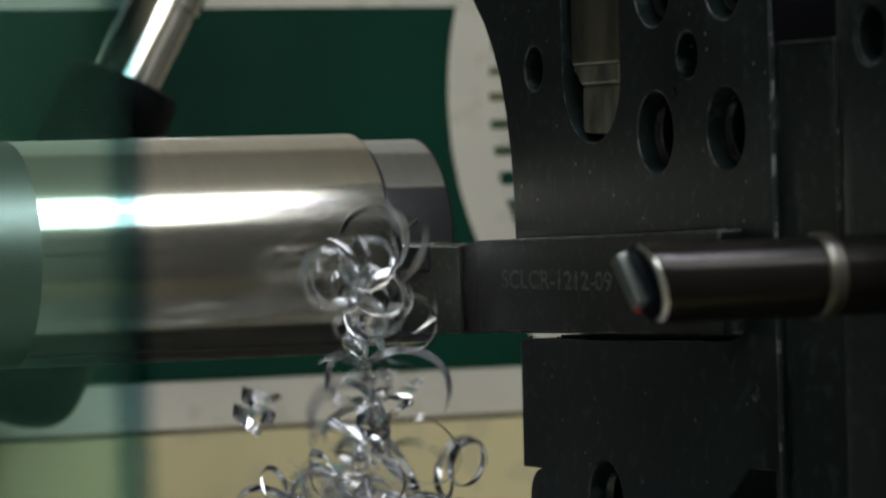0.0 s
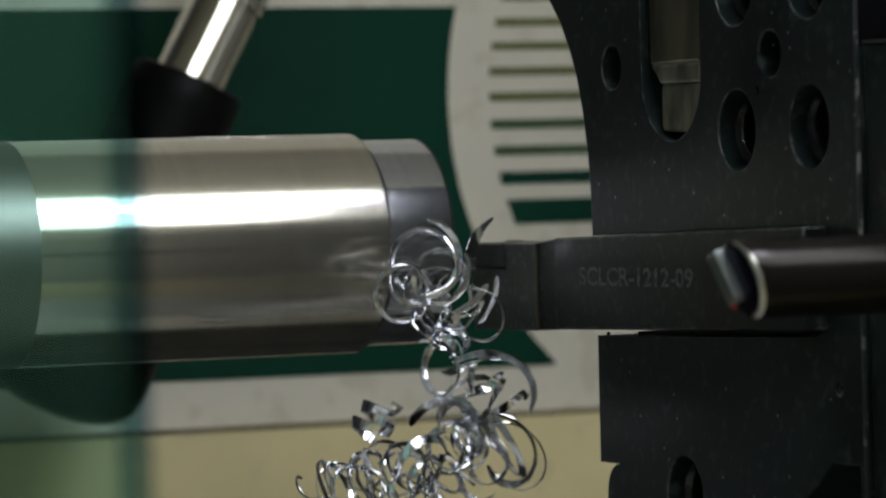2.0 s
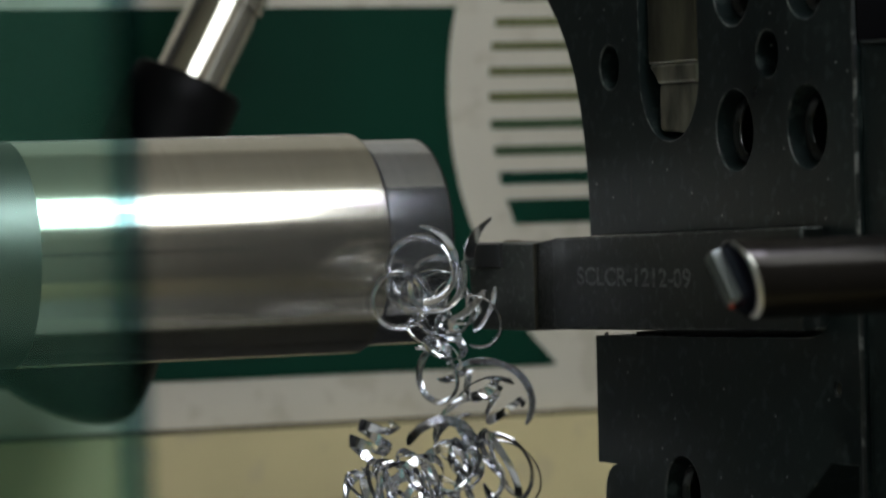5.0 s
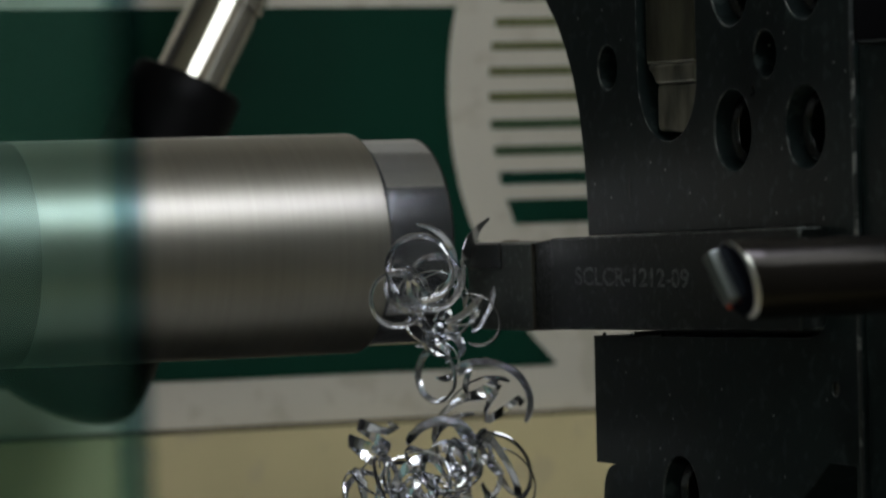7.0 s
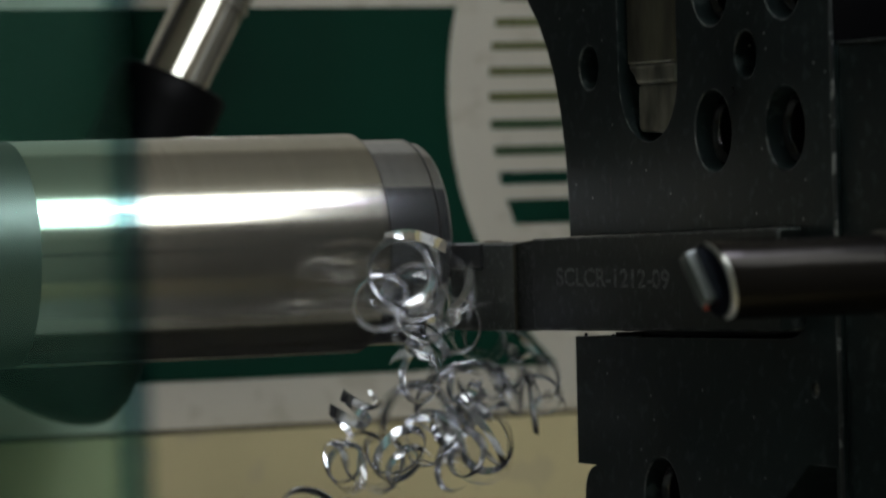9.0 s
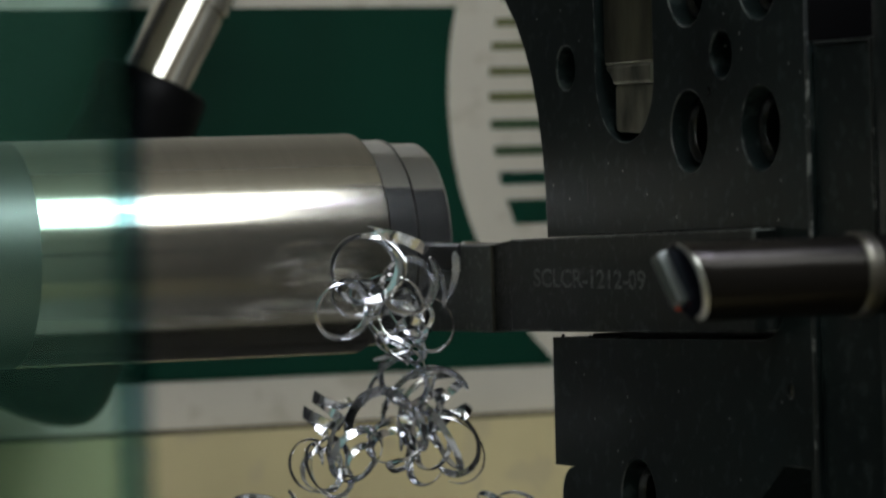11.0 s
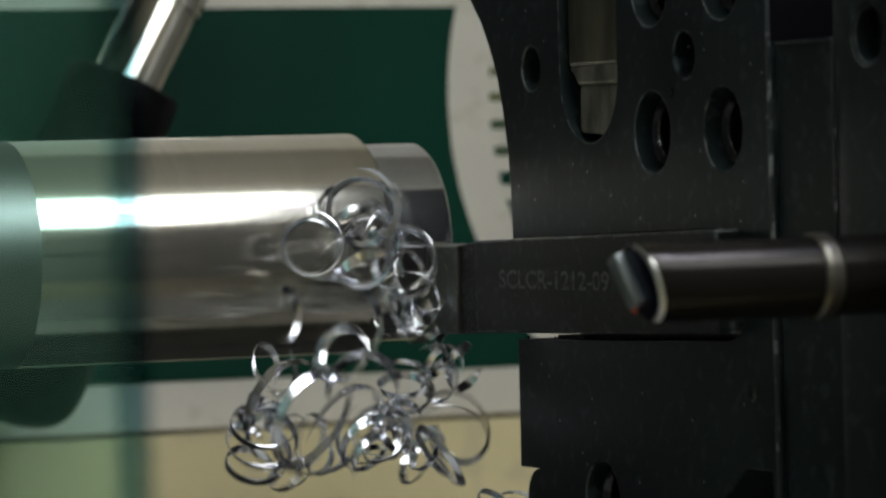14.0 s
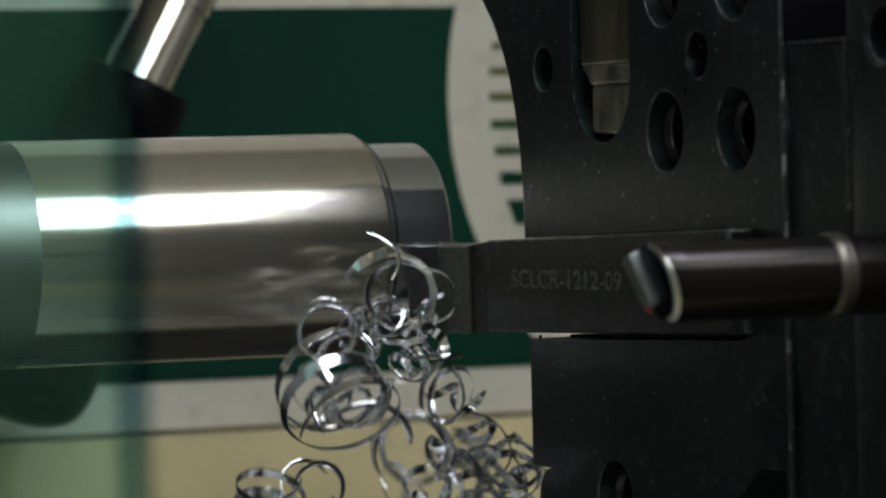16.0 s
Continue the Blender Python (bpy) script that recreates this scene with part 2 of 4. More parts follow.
def build_enclosure():
    wall = part("wall_back", box(-36, 460, BACK_Y, BACK_Y + 12, -36, 330), CREAM)
    tagged(wall, "cream enamelled back panel of the lathe with a green emblem", "panel", kind="structure")
    ledge = part("wall_back_lower", box(-36, 460, BACK_Y - 3, BACK_Y + 12, -66, -35.3, 1.2), TAN)
    tagged(ledge, "tan painted lower splash panel behind the workpiece", "panel", kind="structure")
    # the shadow in the panel joint, painted as a thin brown strip
    seam = part("trim", box(-36, 460, BACK_Y - 3.3, BACK_Y - 2.8, -36.1, -35.2, 0.1), SEAM)
    tagged(seam, "dark brown strip painting the shadow gap along the panel joint", "trim", kind="structure")
    # painted emblem: dark green field round a barred disc
    cx, cz = 142.0, 24.0
    big, small = 71.4, 62.8
    field = [(-35.5, 41.8)] + [(-35.5, -26.6)]
    a0 = 180 + math.degrees(math.asin((cz + 26.8) / big))
    a1 = 180 - math.degrees(math.asin((41.5 - cz) / big))
    field += [(cx + big * math.cos(radians(a0 + (a1 - a0) * i / 24)), cz + big * math.sin(radians(a0 + (a1 - a0) * i / 24)))
              for i in range(25)]
    part("emblem_field", prism(field, BACK_Y - 0.3, BACK_Y + 0.2, "y"), GREEN, wall, "dark green painted field")
    for z, h in ((43.2, 1.3), (38.4, 1.4), (33.9, 1.3), (29.1, 1.4), (24.3, 1.5), (19.1, 1.6), (14.1, 1.6), (8.9, 2.1), (2.5, 4.1)):
        lo, hi = z - h * 0.57, z + h * 0.57
        xl = [cx - math.sqrt(small ** 2 - (q - cz) ** 2) for q in (lo, hi)]
        bar = [(xl[0], lo), (190, lo), (190, hi), (xl[1], hi)]
        part("emblem_bar", prism(bar, BACK_Y - 0.3, BACK_Y + 0.2, "y"), OLIVE if z > 22 else MOSS if z > 12 else GREEN, wall)
    for name, dims, mat, text in (
            ("ceiling", (-420, 460, -330, BACK_Y, 330, 342), CREAM, "cream enamelled roof of the machine enclosure"),
            ("wall_bed", (-36, 460, BACK_Y - 8, BACK_Y + 12, -260, -66.4), DARK, "dark oily casting below the splash panel"),
            ("wall_right", (460, 472, -330, BACK_Y + 12, -260, 342), GREY, "grey end wall of the machine enclosure"),
            ("wall_left", (-432, -420, -330, BACK_Y + 12, -260, 342), GREY, "grey headstock end wall of the enclosure"),
            # wall_headstock: out of view, added so the block face reflects something dark
            ("wall_headstock", (-420, -36.5, BACK_Y - 4, BACK_Y + 12, -260, 330), DARK, "unseen dark grey headstock panel added to darken the block's reflections"),
            ("floor", (-420, 460, -17.7, BACK_Y, -272, -260), DARK, "dark oily machine bed under the spindle"),
            ("floor_tray", (-420, 460, -170, -18, -272, -170), WHITE, "light painted chip tray under the workpiece"),
            ("floor_apron", (-420, 460, -330, -170.3, -272, -184), TAN, "tan painted apron in front of the chip tray"),
            ("wall_front", (-900, 900, -1220, -1200, -900, 900), ROOM, "dim workshop wall facing the machine")):
        tagged(part(name, box(*dims), mat), text, "wall" if "wall" in name else name.split("_")[0], kind="structure")


# ---- lamp ----
def build_base():
    ground = part("ground", box(-9000, 9000, -9000, 9000, -930, -900), CONCRETE)
    tagged(ground, "worn grey concrete workshop floor", "floor", kind="structure")
    base = part("machine_base", box(-420, 460, -325, BACK_Y + 8, -900, -272, 6), GREY)
    tagged(base, "grey enamelled base cabinet under the chip tray", "machine base", kind="structure")


def build_lamp():
    lamp = thing("work_light", "white rectangular machine work light with a glowing diffuser", "lamp",
                 at=look(mm(14, -290, 255), mm(14, 0, 0)))
    part("housing", box(-141, 141, -112, 112, 2, 16, 3), GREY, lamp, "grey sheet metal housing")
    part("diffuser", box(-136, 136, -107, 107, 0, 2.5, 0.5), DIFFUSER, lamp, "glowing white diffuser")
    for sx in (-1, 1):
        part("bracket", box(sx * 120 - 6, sx * 120 + 6, 60, 72, 10, 140, 1), GREY, lamp)


def build_spot():
    # unseen extra lamp, added for the violet-white glints on the swarf
    spot = thing("glint_spot", "small round LED spot, unseen, added to put glints on the chips", "lamp", at=look(mm(40, -222, 204), mm(-10, -20, 0)))
    part("bulb", moved(lathe([(-1, 0), (-1, 18), (0, 18), (0, 0)], 32), pose(0, 0, 0, 0, 90, 0)), LED, spot, "glowing white LED")
    part("shade", moved(lathe([(-1.5, 18.2), (-1.5, 20), (14, 15), (30, 7), (30, 0), (1.5, 0), (1.5, 18.2)], 32), pose(0, 0, 0, 0, -90, 0)), DARK, spot, "black lamp shade", True)


# ---- workpiece ----
STEP_SHADE = material("dark_step_shade", (0.05, 0.05, 0.05), 0.4, 0.8, 300, 0.3)
STEP_R, CORE_R, BAR_R = 14.96, 14.38, 15.98


def build_workpiece():
    piece = thing("workpiece", "round steel bar being turned, polished with a stepped end", "workpiece")
    part("rough_bar", lathe([(-300, 0), (-300, 16.02), (-66.82, 16.0), (-66.81, 15.9), (-66.81, 0)], 128), ROUGH_BAR, piece,
         "dull drawn bar surface", True)
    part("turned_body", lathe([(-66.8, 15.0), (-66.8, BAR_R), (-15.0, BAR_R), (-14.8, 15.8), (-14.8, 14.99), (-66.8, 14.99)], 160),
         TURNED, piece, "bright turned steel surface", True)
    part("core", lathe([(-66.7, 0), (-66.7, CORE_R), (-4.9, CORE_R), (-4.5, 14.0), (-4.5, 0)], 160), FINE_TURNED, piece,
         "freshly cut finish diameter", True)
    layer = part("turned_layer", lathe([(-9.5, 14.39), (-9.5, STEP_R), (-0.2, STEP_R), (0, 14.8), (0, 14.39)], 160), FINE_TURNED,
                 piece, "layer of the previous pass", True)
    # thin dark rings paint the shaded lines at the two diameter steps
    part("step_line", lathe([(-0.35, STEP_R), (-0.3, STEP_R + 0.05), (-0.05, STEP_R + 0.04), (0.05, 14.7), (-0.2, 14.7)], 128), STEP_SHADE, layer, "dark ring painting the shaded line at the step")
    part("shoulder_line", lathe([(-14.95, 15.85), (-14.9, BAR_R - 0.02), (-14.72, 15.8), (-14.7, 15.0), (-14.85, 15.0)], 128), STEP_SHADE, piece, "dark ring painting the shaded line on the shoulder")
    chuck = thing("collet_chuck", "dull steel collet chuck on the headstock spindle", "chuck")
    part("nose", lathe([(-420, 46), (-290, 46), (-286, 42), (-262, 24), (-260, 19), (-260, 16.3), (-420, 16.3)], 96), GROUND_STEEL, chuck, "", True)
    return piece, layer


# ---- tool block ----
FACE = 2.0


def build_block():
    block = thing("tool_block", "black oxide steel tool block with counterbored screw holes", "tool block")
    edge = [(-31.0, 46), (-33.2, 38), (-35.2, 33.5), (-38.6, 30.3), (-41.4, 26.5), (-43.6, 22.5), (-45.3, 17.5), (-46.5, 12.0), (-47.1, 6.5), (-47.3, 0.62)]
    outline = edge + [(-110, 1.93)] + arc(-110, -4.6, 6.53, 90, 45, 2)[1:] + [(-114.8, 0), (-114.8, -10)] + arc(-110, -5.4, 6.5, 225, 270, 2) + \
        [(-48.1, -13.0), (-47.9, -30.3), (-54, -30.3)] + arc(-54, -34.3, 4, 90, 0, 6)[1:] + [(-50.0, -62), (-122.3, -62), (-122.3, 46)]
    outline = [p for i, p in enumerate(outline) if i == 0 or (Vector(p) - Vector(outline[i - 1])).length > 0.02]
    body = part("body", prism(outline, FACE, FACE + 30), BLACK_OXIDE, block, "black oxide steel body")
    cuts = []

    def hole(y, z, r, depth, r2=0, depth2=0):
        prof = [(FACE - 2, 0), (FACE - 2, r + 0.12), (FACE, r + 0.12), (FACE + 0.12, r), (FACE + depth, r)]
        if r2:
            prof += [(FACE + depth, r2 + 0.9), (FACE + depth + 0.9, r2), (FACE + depth2, r2), (FACE + depth2, 0)]
        else:
            prof += [(FACE + depth, 0)]
        cuts.append(moved(lathe(prof, 48), Matrix.Translation(mm(0, y, z))))
    hole(-54.6, 23.4, 3.0, 14)
    hole(-100.4, 23.5, 3.0, 14)
    hole(-91.0, 14.1, 5.2, 6.5)
    hole(-110.5, 14.1, 5.2, 6.5)
    hole(-91.0, 32.6, 5.2, 6.5)
    hole(-110.5, 32.6, 5.2, 6.5)
    hole(-73.5, -33.5, 5.2, 6.5)
    hole(-116.5, -18.0, 0.9, 6)
    slot = arc(-72.5, 21.8, 8.75, 180, 360, 20)
    slot = slot + [(-63.75, 60), (-81.25, 60)]
    cuts.append(prism(slot, FACE - 2, FACE + 16))
    cuts.append(prism([(-100, -62.5), (-121.5, -62.5), (-121.5, -27.2), (-114.5, -27.2), (-106, -33)], FACE - 2, FACE + 9))
    carved(body, cuts)
    # neighbour plate beyond the seam, with its own pocket and clamp strip
    plate = part("side_plate", box(FACE + 0.2, FACE + 32, -190, -138.5, -62, 46, 0.5), BLACK_OXIDE, block)
    carved(plate, [moved(lathe([(FACE - 2, 0), (FACE - 2, 3.7), (FACE + 0.2, 3.7), (FACE + 0.6, 3.2), (FACE + 16, 3.2), (FACE + 16, 0)], 48),
                         Matrix.Translation(mm(0, -146.6, 24.1)))])
    part("clamp_strip", box(FACE + 0.9, FACE + 20, -138.1, -122.7, -62, 24.0, 0.5), BLACK_OXIDE, block)
    part("groove_back", box(FACE + 13, FACE + 29, -114, -49, -15, 3), BLACK_OXIDE, block)
    # the pocket's deep shade is painted: near-black back and an added black side sheet
    part("pocket_back", box(FACE + 26, FACE + 31, -138.4, -122.4, 24.2, 46), RUBBER_AND_SHADE, block, "pocket bottom with its shade painted black")
    part("pocket_shade", box(FACE + 0.6, FACE + 25.9, -122.75, -122.5, 24.3, 46), RUBBER_AND_SHADE, block, "thin added sheet painting the pocket's shade")
    # light caught on the pocket's lower edge, painted as a bright strip
    part("pocket_lip", box(FACE + 0.7, FACE + 1.5, -137.8, -123.0, 23.75, 24.15, 0.12), WORN_AND_LIT_EDGE, block, "bright lip painting the pocket's lit lower edge")
    for y, z0, z1 in ((-122.42, -58, 45), (-138.35, -6, 24)):
        part("worn_edge", box(FACE - 0.04, FACE + 0.5, y - 0.13, y + 0.11, z0, z1, 0.05), WORN_AND_LIT_EDGE, block, "rubbed bright corner edge")
    for y, z in ((-91.0, 14.1), (-110.5, 14.1), (-91.0, 32.6), (-110.5, 32.6), (-73.5, -33.5)):
        part("socket_screw", moved(lathe([(4.0, 0), (4.0, 3.3), (0.7, 3.4), (0.15, 3.9), (0, 4.2), (0.15, 4.5), (0.6, 4.8), (4.0, 4.85), (4.0, 5.1), (4.5, 5.1), (4.5, 0)], 40),
                                   Matrix.Translation(mm(FACE + 1.9, y, z))), SCREW, block, "black socket head screw", True)
    part("set_screw", moved(lathe([(0, 0), (0, 0.4), (-0.8, 0.45), (-0.8, 0.8), (3, 0.8), (3, 0)], 16),
                            Matrix.Translation(mm(FACE + 1.2, -116.5, -18.0))), GROUND_STEEL, block, "small bright set screw", True)
    rnd = random.Random(11)
    for y, z, d in ((-73.9, 13.5, 1.0), (-50.2, -12.75, 0.7), (-57.5, -12.7, 1.2), (-58.4, -12.8, 0.9), (-66.0, -12.6, 1.5), (-92.5, 9.6, 2.4), (-111.8, 9.5, 2.4),
                    (-54.3, 20.7, 3.0), (-100.9, 20.8, 2.6), (-76.5, -37.2, 2.2)):
        size = rnd.uniform(0.22, 0.42)
        crumb = bmesh.new()
        bmesh.ops.create_icosphere(crumb, subdivisions=1, radius=size * MM)
        for v in crumb.verts:
            v.co *= rnd.uniform(0.5, 1.2)
        part("crumb", moved(crumb, Matrix.Translation(mm(FACE + d, y, z))), CHIP, block, "tiny bright steel crumb")
    part("slide", box(FACE + 0.5, FACE + 60, -188, -62, -169, -62.3, 2), BLACK_OXIDE, block, "black cross slide under the block")
    part("engraved_stroke", box(FACE - 0.02, FACE + 0.05, -60.8, -60.35, 5.2, 8.6), DARK, block)
    return block


def build_shank():
    tool = thing("square_tool_shank", "worn steel tool shank clamped in an upright slot", "tool")
    part("upper_shank", box(FACE + 0.5, FACE + 13, -80.1, -65.4, 23.2, 60, 0.5), BROWN_STEEL, tool, "brownish steel shank")
    part("shoulder", prism([(-66.0, 23.3), (-66.3, 22.6), (-67.6, 21.8), (-68.5, 20.6), (-80.0, 20.6), (-80.0, 23.3)], FACE + 0.35, FACE + 12.5, "x", 0.5, 3), WORN_STEEL, tool, "rubbed bright shoulder")
    part("lower_shank", prism([(-68.4, 20.7), (-68.2, 19), (-68.1, 15.2), (-68.6, 14.4), (-77.2, 14.0), (-78.9, 14.7), (-79.8, 16.2), (-80.0, 20.7)], FACE + 0.7, FACE + 12, "x", 0.45, 3), WORN_STEEL, tool, "oily ground steel end")
    return tool


def build_turning_tool():
    tool = thing("turning_tool", "black square-shank turning tool with a carbide insert", "tool")
    part("shank", prism([(-41.5, -12.2), (-41.5, 0.4), (-114, 1.9), (-114, -10.9)], -1.2, 10.8, "x", 0.25), TOOL_BLACK, tool, "black oxide square shank")
    part("neck", prism([(-35.2, -12.3), (-35.2, -0.25), (-41.6, 0.3), (-41.6, -12.2)], -0.85, 10.6, "x", 0.2), NECK_STEEL, tool, "dark pitted neck")
    part("edge", box(-1.31, -0.7, -35.55, -35.25, -12.4, -0.35, 0.08), RING_STEEL, tool, "rubbed bright corner edge")
    head = part("head", prism([(-35.3, -12.5), (-13.6, -12.7), (-12.9, -3.95), (-24.8, -3.95), (-24.8, -0.3), (-35.3, -0.3)], -1.25, 9.5, "x", 0.2), HEAD_STEEL, tool, "rubbed steel head")
    ins = [(-14.0, -0.3), (-24.7, -0.3), (-24.7, -3.9), (-13.6, -3.9)]
    part("insert", prism(ins, -1.5, 7.5, "x", 0.25), INSERT, tool, "grey carbide cutting insert")
    part("insert_screw", moved(lathe([(0, 0), (0, 1.2), (0.8, 1.9), (1.2, 1.9), (1.2, 0)], 24), Matrix.Translation(mm(3, -19, 0)) @ pose(0, 0, 0, 0, 90, 0)),
         GROUND_STEEL, tool, "small steel clamping screw", True)
    # added dark strip, stands for the dark gap between shank and block
    part("gap_strip", prism([(-54.5, -13.0), (-54.5, -12.42), (-112, -11.15), (-112, -11.5)], 5, 14), DARK, tool, "thin dark strip added to black out the gap under the shank")
    # stamped code on the side of the shank
    cur = bpy.data.curves.new("stamped_code", "FONT")
    cur.body = "SCLCR-1212-09"
    cur.size = 0.0034
    cur.extrude = 0.00003
    cur.space_character = 1.0
    cur.offset = 0.00007
    tmp = new("stamp", cur)
    dg = bpy.context.evaluated_depsgraph_get()
    dg.update()
    me = bpy.data.meshes.new_from_object(tmp.evaluated_get(dg))
    bpy.data.objects.remove(tmp)
    xs = [v.co.x for v in me.vertices]
    width = max(xs) - min(xs)
    stretch = 0.0345 / width
    for v in me.vertices:
        v.co = mm(-1.215, -49.3, -5.9) + Vector((v.co.z, -v.co.x * stretch, v.co.y))
    me.materials.clear()
    me.materials.append(STAMP)
    ob = new("stamped_code", me)
    ob.parent = tool
    return tool


STAMP = material("stamped_bare_steel", (0.060, 0.067, 0.066), 0.4, 0.3, 1300, 0.9, 0.6, 2000)


def build_boring_bar():
    bar = thing("boring_bar", "polished dark steel round boring bar with an oblique ground tip", "tool")
    at = Matrix.Translation(mm(-0.3, -166.0, -2.8))
    prof = [(-34.0, 0), (-34.0, 4.3), (-16.0, 4.35), (30, 4.4), (30, 0)]
    part("shaft", moved(lathe(prof, 64), at), BAR_STEEL, bar, "dark polished shaft", True)
    part("ring", moved(lathe([(-16.2, 4.3), (-16.2, 4.5), (-15.8, 4.78), (-15.2, 4.82), (-14.9, 4.70), (-14.6, 4.74), (-14.2, 4.72), (-13.9, 4.5), (-13.9, 4.3)], 64), at), RING_STEEL, bar, "bright turned ring", True)
    # the ground end leans back towards its foot
    slope = Vector((-0.96, 0.0, -0.26)).normalized()
    bm = lathe([(-46, 0), (-46, 4.3), (-33.99, 4.3), (-33.99, 0)], 64)
    cut = bmesh.ops.bisect_plane(bm, geom=bm.verts[:] + bm.edges[:] + bm.faces[:], plane_co=mm(-36.4, 0, 0), plane_no=slope, clear_outer=True)
    rim = [e for e in cut["geom_cut"] if isinstance(e, bmesh.types.BMEdge)]
    bmesh.ops.edgeloop_fill(bm, edges=rim)
    rim = [e for e in bm.edges if all(abs((v.co - mm(-36.4, 0, 0)).dot(slope)) < 1e-6 for v in e.verts)]
    bmesh.ops.bevel(bm, geom=rim, offset=0.5 * MM, segments=3, affect="EDGES", profile=0.5)
    tip = part("tip", moved(bm, at), BAR_STEEL, bar, "oblique polished tip with a lit rim painted on one side", True)
    tip.data.materials.append(TIP_STEEL)
    tip.data.materials.append(LIT_RIM)
    for f in tip.data.polygons:
        d = f.normal.dot(slope)
        # the rim's lit half is painted: only its near-side faces get the bright colour
        f.material_index = 1 if d > 0.995 else 2 if f.normal.x < -0.02 and d > 0.1 and f.center.y < at.translation.y - 0.0004 else 0
    facet = box(-0.9, 0.6, -3.1, 2.9, -1.2, 1.2, 0.35)
    lean = slope.to_track_quat("X", "Z").to_matrix().to_4x4()
    part("facet", moved(facet, at @ Matrix.Translation(mm(-37.1, 2.3, 0.3)) @ lean @ pose(0, 0, 0, 112, 0, 0)), CARBIDE, bar, "grey ground carbide facet")
    # a red reflection on the tip, put in as a small coloured patch
    part("red_reflection", moved(box(-0.2, 0.2, -0.4, 0.4, -0.5, 0.5, 0.15), at @ Matrix.Translation(mm(-36.3, 2.0, -2.7)) @ lean), RED_REFLECTION, bar, "small red patch painting a reflection")
    return bar


# ---- lever behind the bar ----
def build_lever():
    lever = thing("control_lever", "chromed lever with a black rubber grip behind the bar", "lever")
    top, knee, foot = mm(25.2, 120.5, 64), mm(3.2, 117.3, 26.6), mm(-20.9, 121, -25.2)

    def along(bm, a, b):
        d = b - a
        q = d.to_track_quat("X", "Z").to_matrix().to_4x4()
        return moved(bm, Matrix.Translation(a) @ q)
    n = (knee - top).length / MM
    part("rod", along(lathe([(0, 0), (0, 6.2), (n * 0.60, 6.2), (n * 0.605, 6.6), (n * 0.635, 6.6), (n * 0.64, 6.0), (n * 0.66, 6.0), (n * 0.665, 6.2), (n + 6, 6.2), (n + 6, 0)], 48), top, knee), CHROME, lever,
         "chromed rod", True)
    k = (foot - knee).length / MM
    prof = [(-0.6, 0), (-0.6, 6.4), (-1.0, 8.9), (-0.7, 9.5), (0.2, 9.9), (4, 10.0), (9, 9.7), (15, 9.9), (23, 11.0), (k - 24, 12.6), (k - 17, 13.7), (k - 11, 14.3), (k - 7, 14.5), (k - 4, 14.4), (k - 2, 14.0), (k - 0.4, 13.3), (k + 0.9, 12.2), (k + 2.0, 10.6), (k + 2.9, 8.6), (k + 3.6, 6.2), (k + 4.0, 3.2), (k + 4.1, 0)]
    part("grip", along(lathe(prof, 64), knee, foot), RUBBER_AND_SHADE, lever, "black rubber grip", True)
    return lever


# ---- door glass ----
def build_glass():
    pane = thing("door_glass", "green tinted glass pane of the sliding machine door", "window")
    ob = part("pane", box(-380, -149.5, -292, -288, -260, 320), GLASS, pane)
    ob.visible_shadow = False
    ob = part("pane_edge", box(-149.45, -148.2, -292, -288, -260, 320), GLASS_EDGE, pane, "dark green polished glass edge")
    ob.visible_shadow = False


# ---- swarf ----
def ribbon(radius, pitch, turns, width, lean=0.0, wobble=0.12, seed=0, grow=0.0, bend=0.0, per_turn=40, thick=0.14):
    """A curled steel ribbon round its own z axis, centred on its middle."""
    rnd = random.Random(seed)
    ph = [rnd.uniform(0, 6.28) for _ in range(6)]
    n = max(8, int(per_turn * turns))
    bm = bmesh.new()
    rows = []
    length = pitch * turns
    for i in range(n + 1):
        u = i / n
        a = u * turns * 2 * math.pi
        r = radius * (1 + grow * (u - 0.5) + wobble * math.sin(a * 0.37 + ph[0]) + wobble * 0.5 * math.sin(a * 1.3 + ph[1]))
        z = (u - 0.5) * length + wobble * radius * math.sin(a * 0.5 + ph[2])
        off = bend * math.sin(math.pi * u) * radius
        c = Vector((r * math.cos(a) + off + wobble * radius * math.sin(a * 0.21 + ph[3]), r * math.sin(a) + wobble * radius * math.sin(a * 0.27 + ph[4]), z))
        out = Vector((math.cos(a), math.sin(a), 0))
        tilt = lean + 0.25 * math.sin(a * 0.6 + ph[5])
        side = Vector((0, 0, math.cos(tilt))) + out * math.sin(tilt)
        nor = out * math.cos(tilt) - Vector((0, 0, math.sin(tilt)))
        w = width * (1 + 0.12 * math.sin(a * 2.1 + ph[1])) * (0.35 + 0.65 * min(1, 12 * u, 12 * (1 - u)))
        jag = rnd.uniform(-0.06, 0.06) * width
        h = thick / 2
        rows.append([bm.verts.new((c + side * (sw * w / 2 + jag * (sw > 0)) + nor * sh) * MM) for sw, sh in ((-1, -h), (0, -h * 0.2), (1, -h), (1, h), (0, h * 1.8), (-1, h))])
    for a, b in zip(rows, rows[1:]):
        for i in range(6):
            bm.faces.new((a[i], a[(i + 1) % 6], b[(i + 1) % 6], b[i]))
    bm.faces.new(rows[0])
    bm.faces.new(rows[-1][::-1])
    return bm


CHIPS = {}
SHAKEN = (0.0, 0.5, 1.0, 8.0, 8.5, 9.0, 12.0, 12.5, 13.0, 13.5, 14.0)


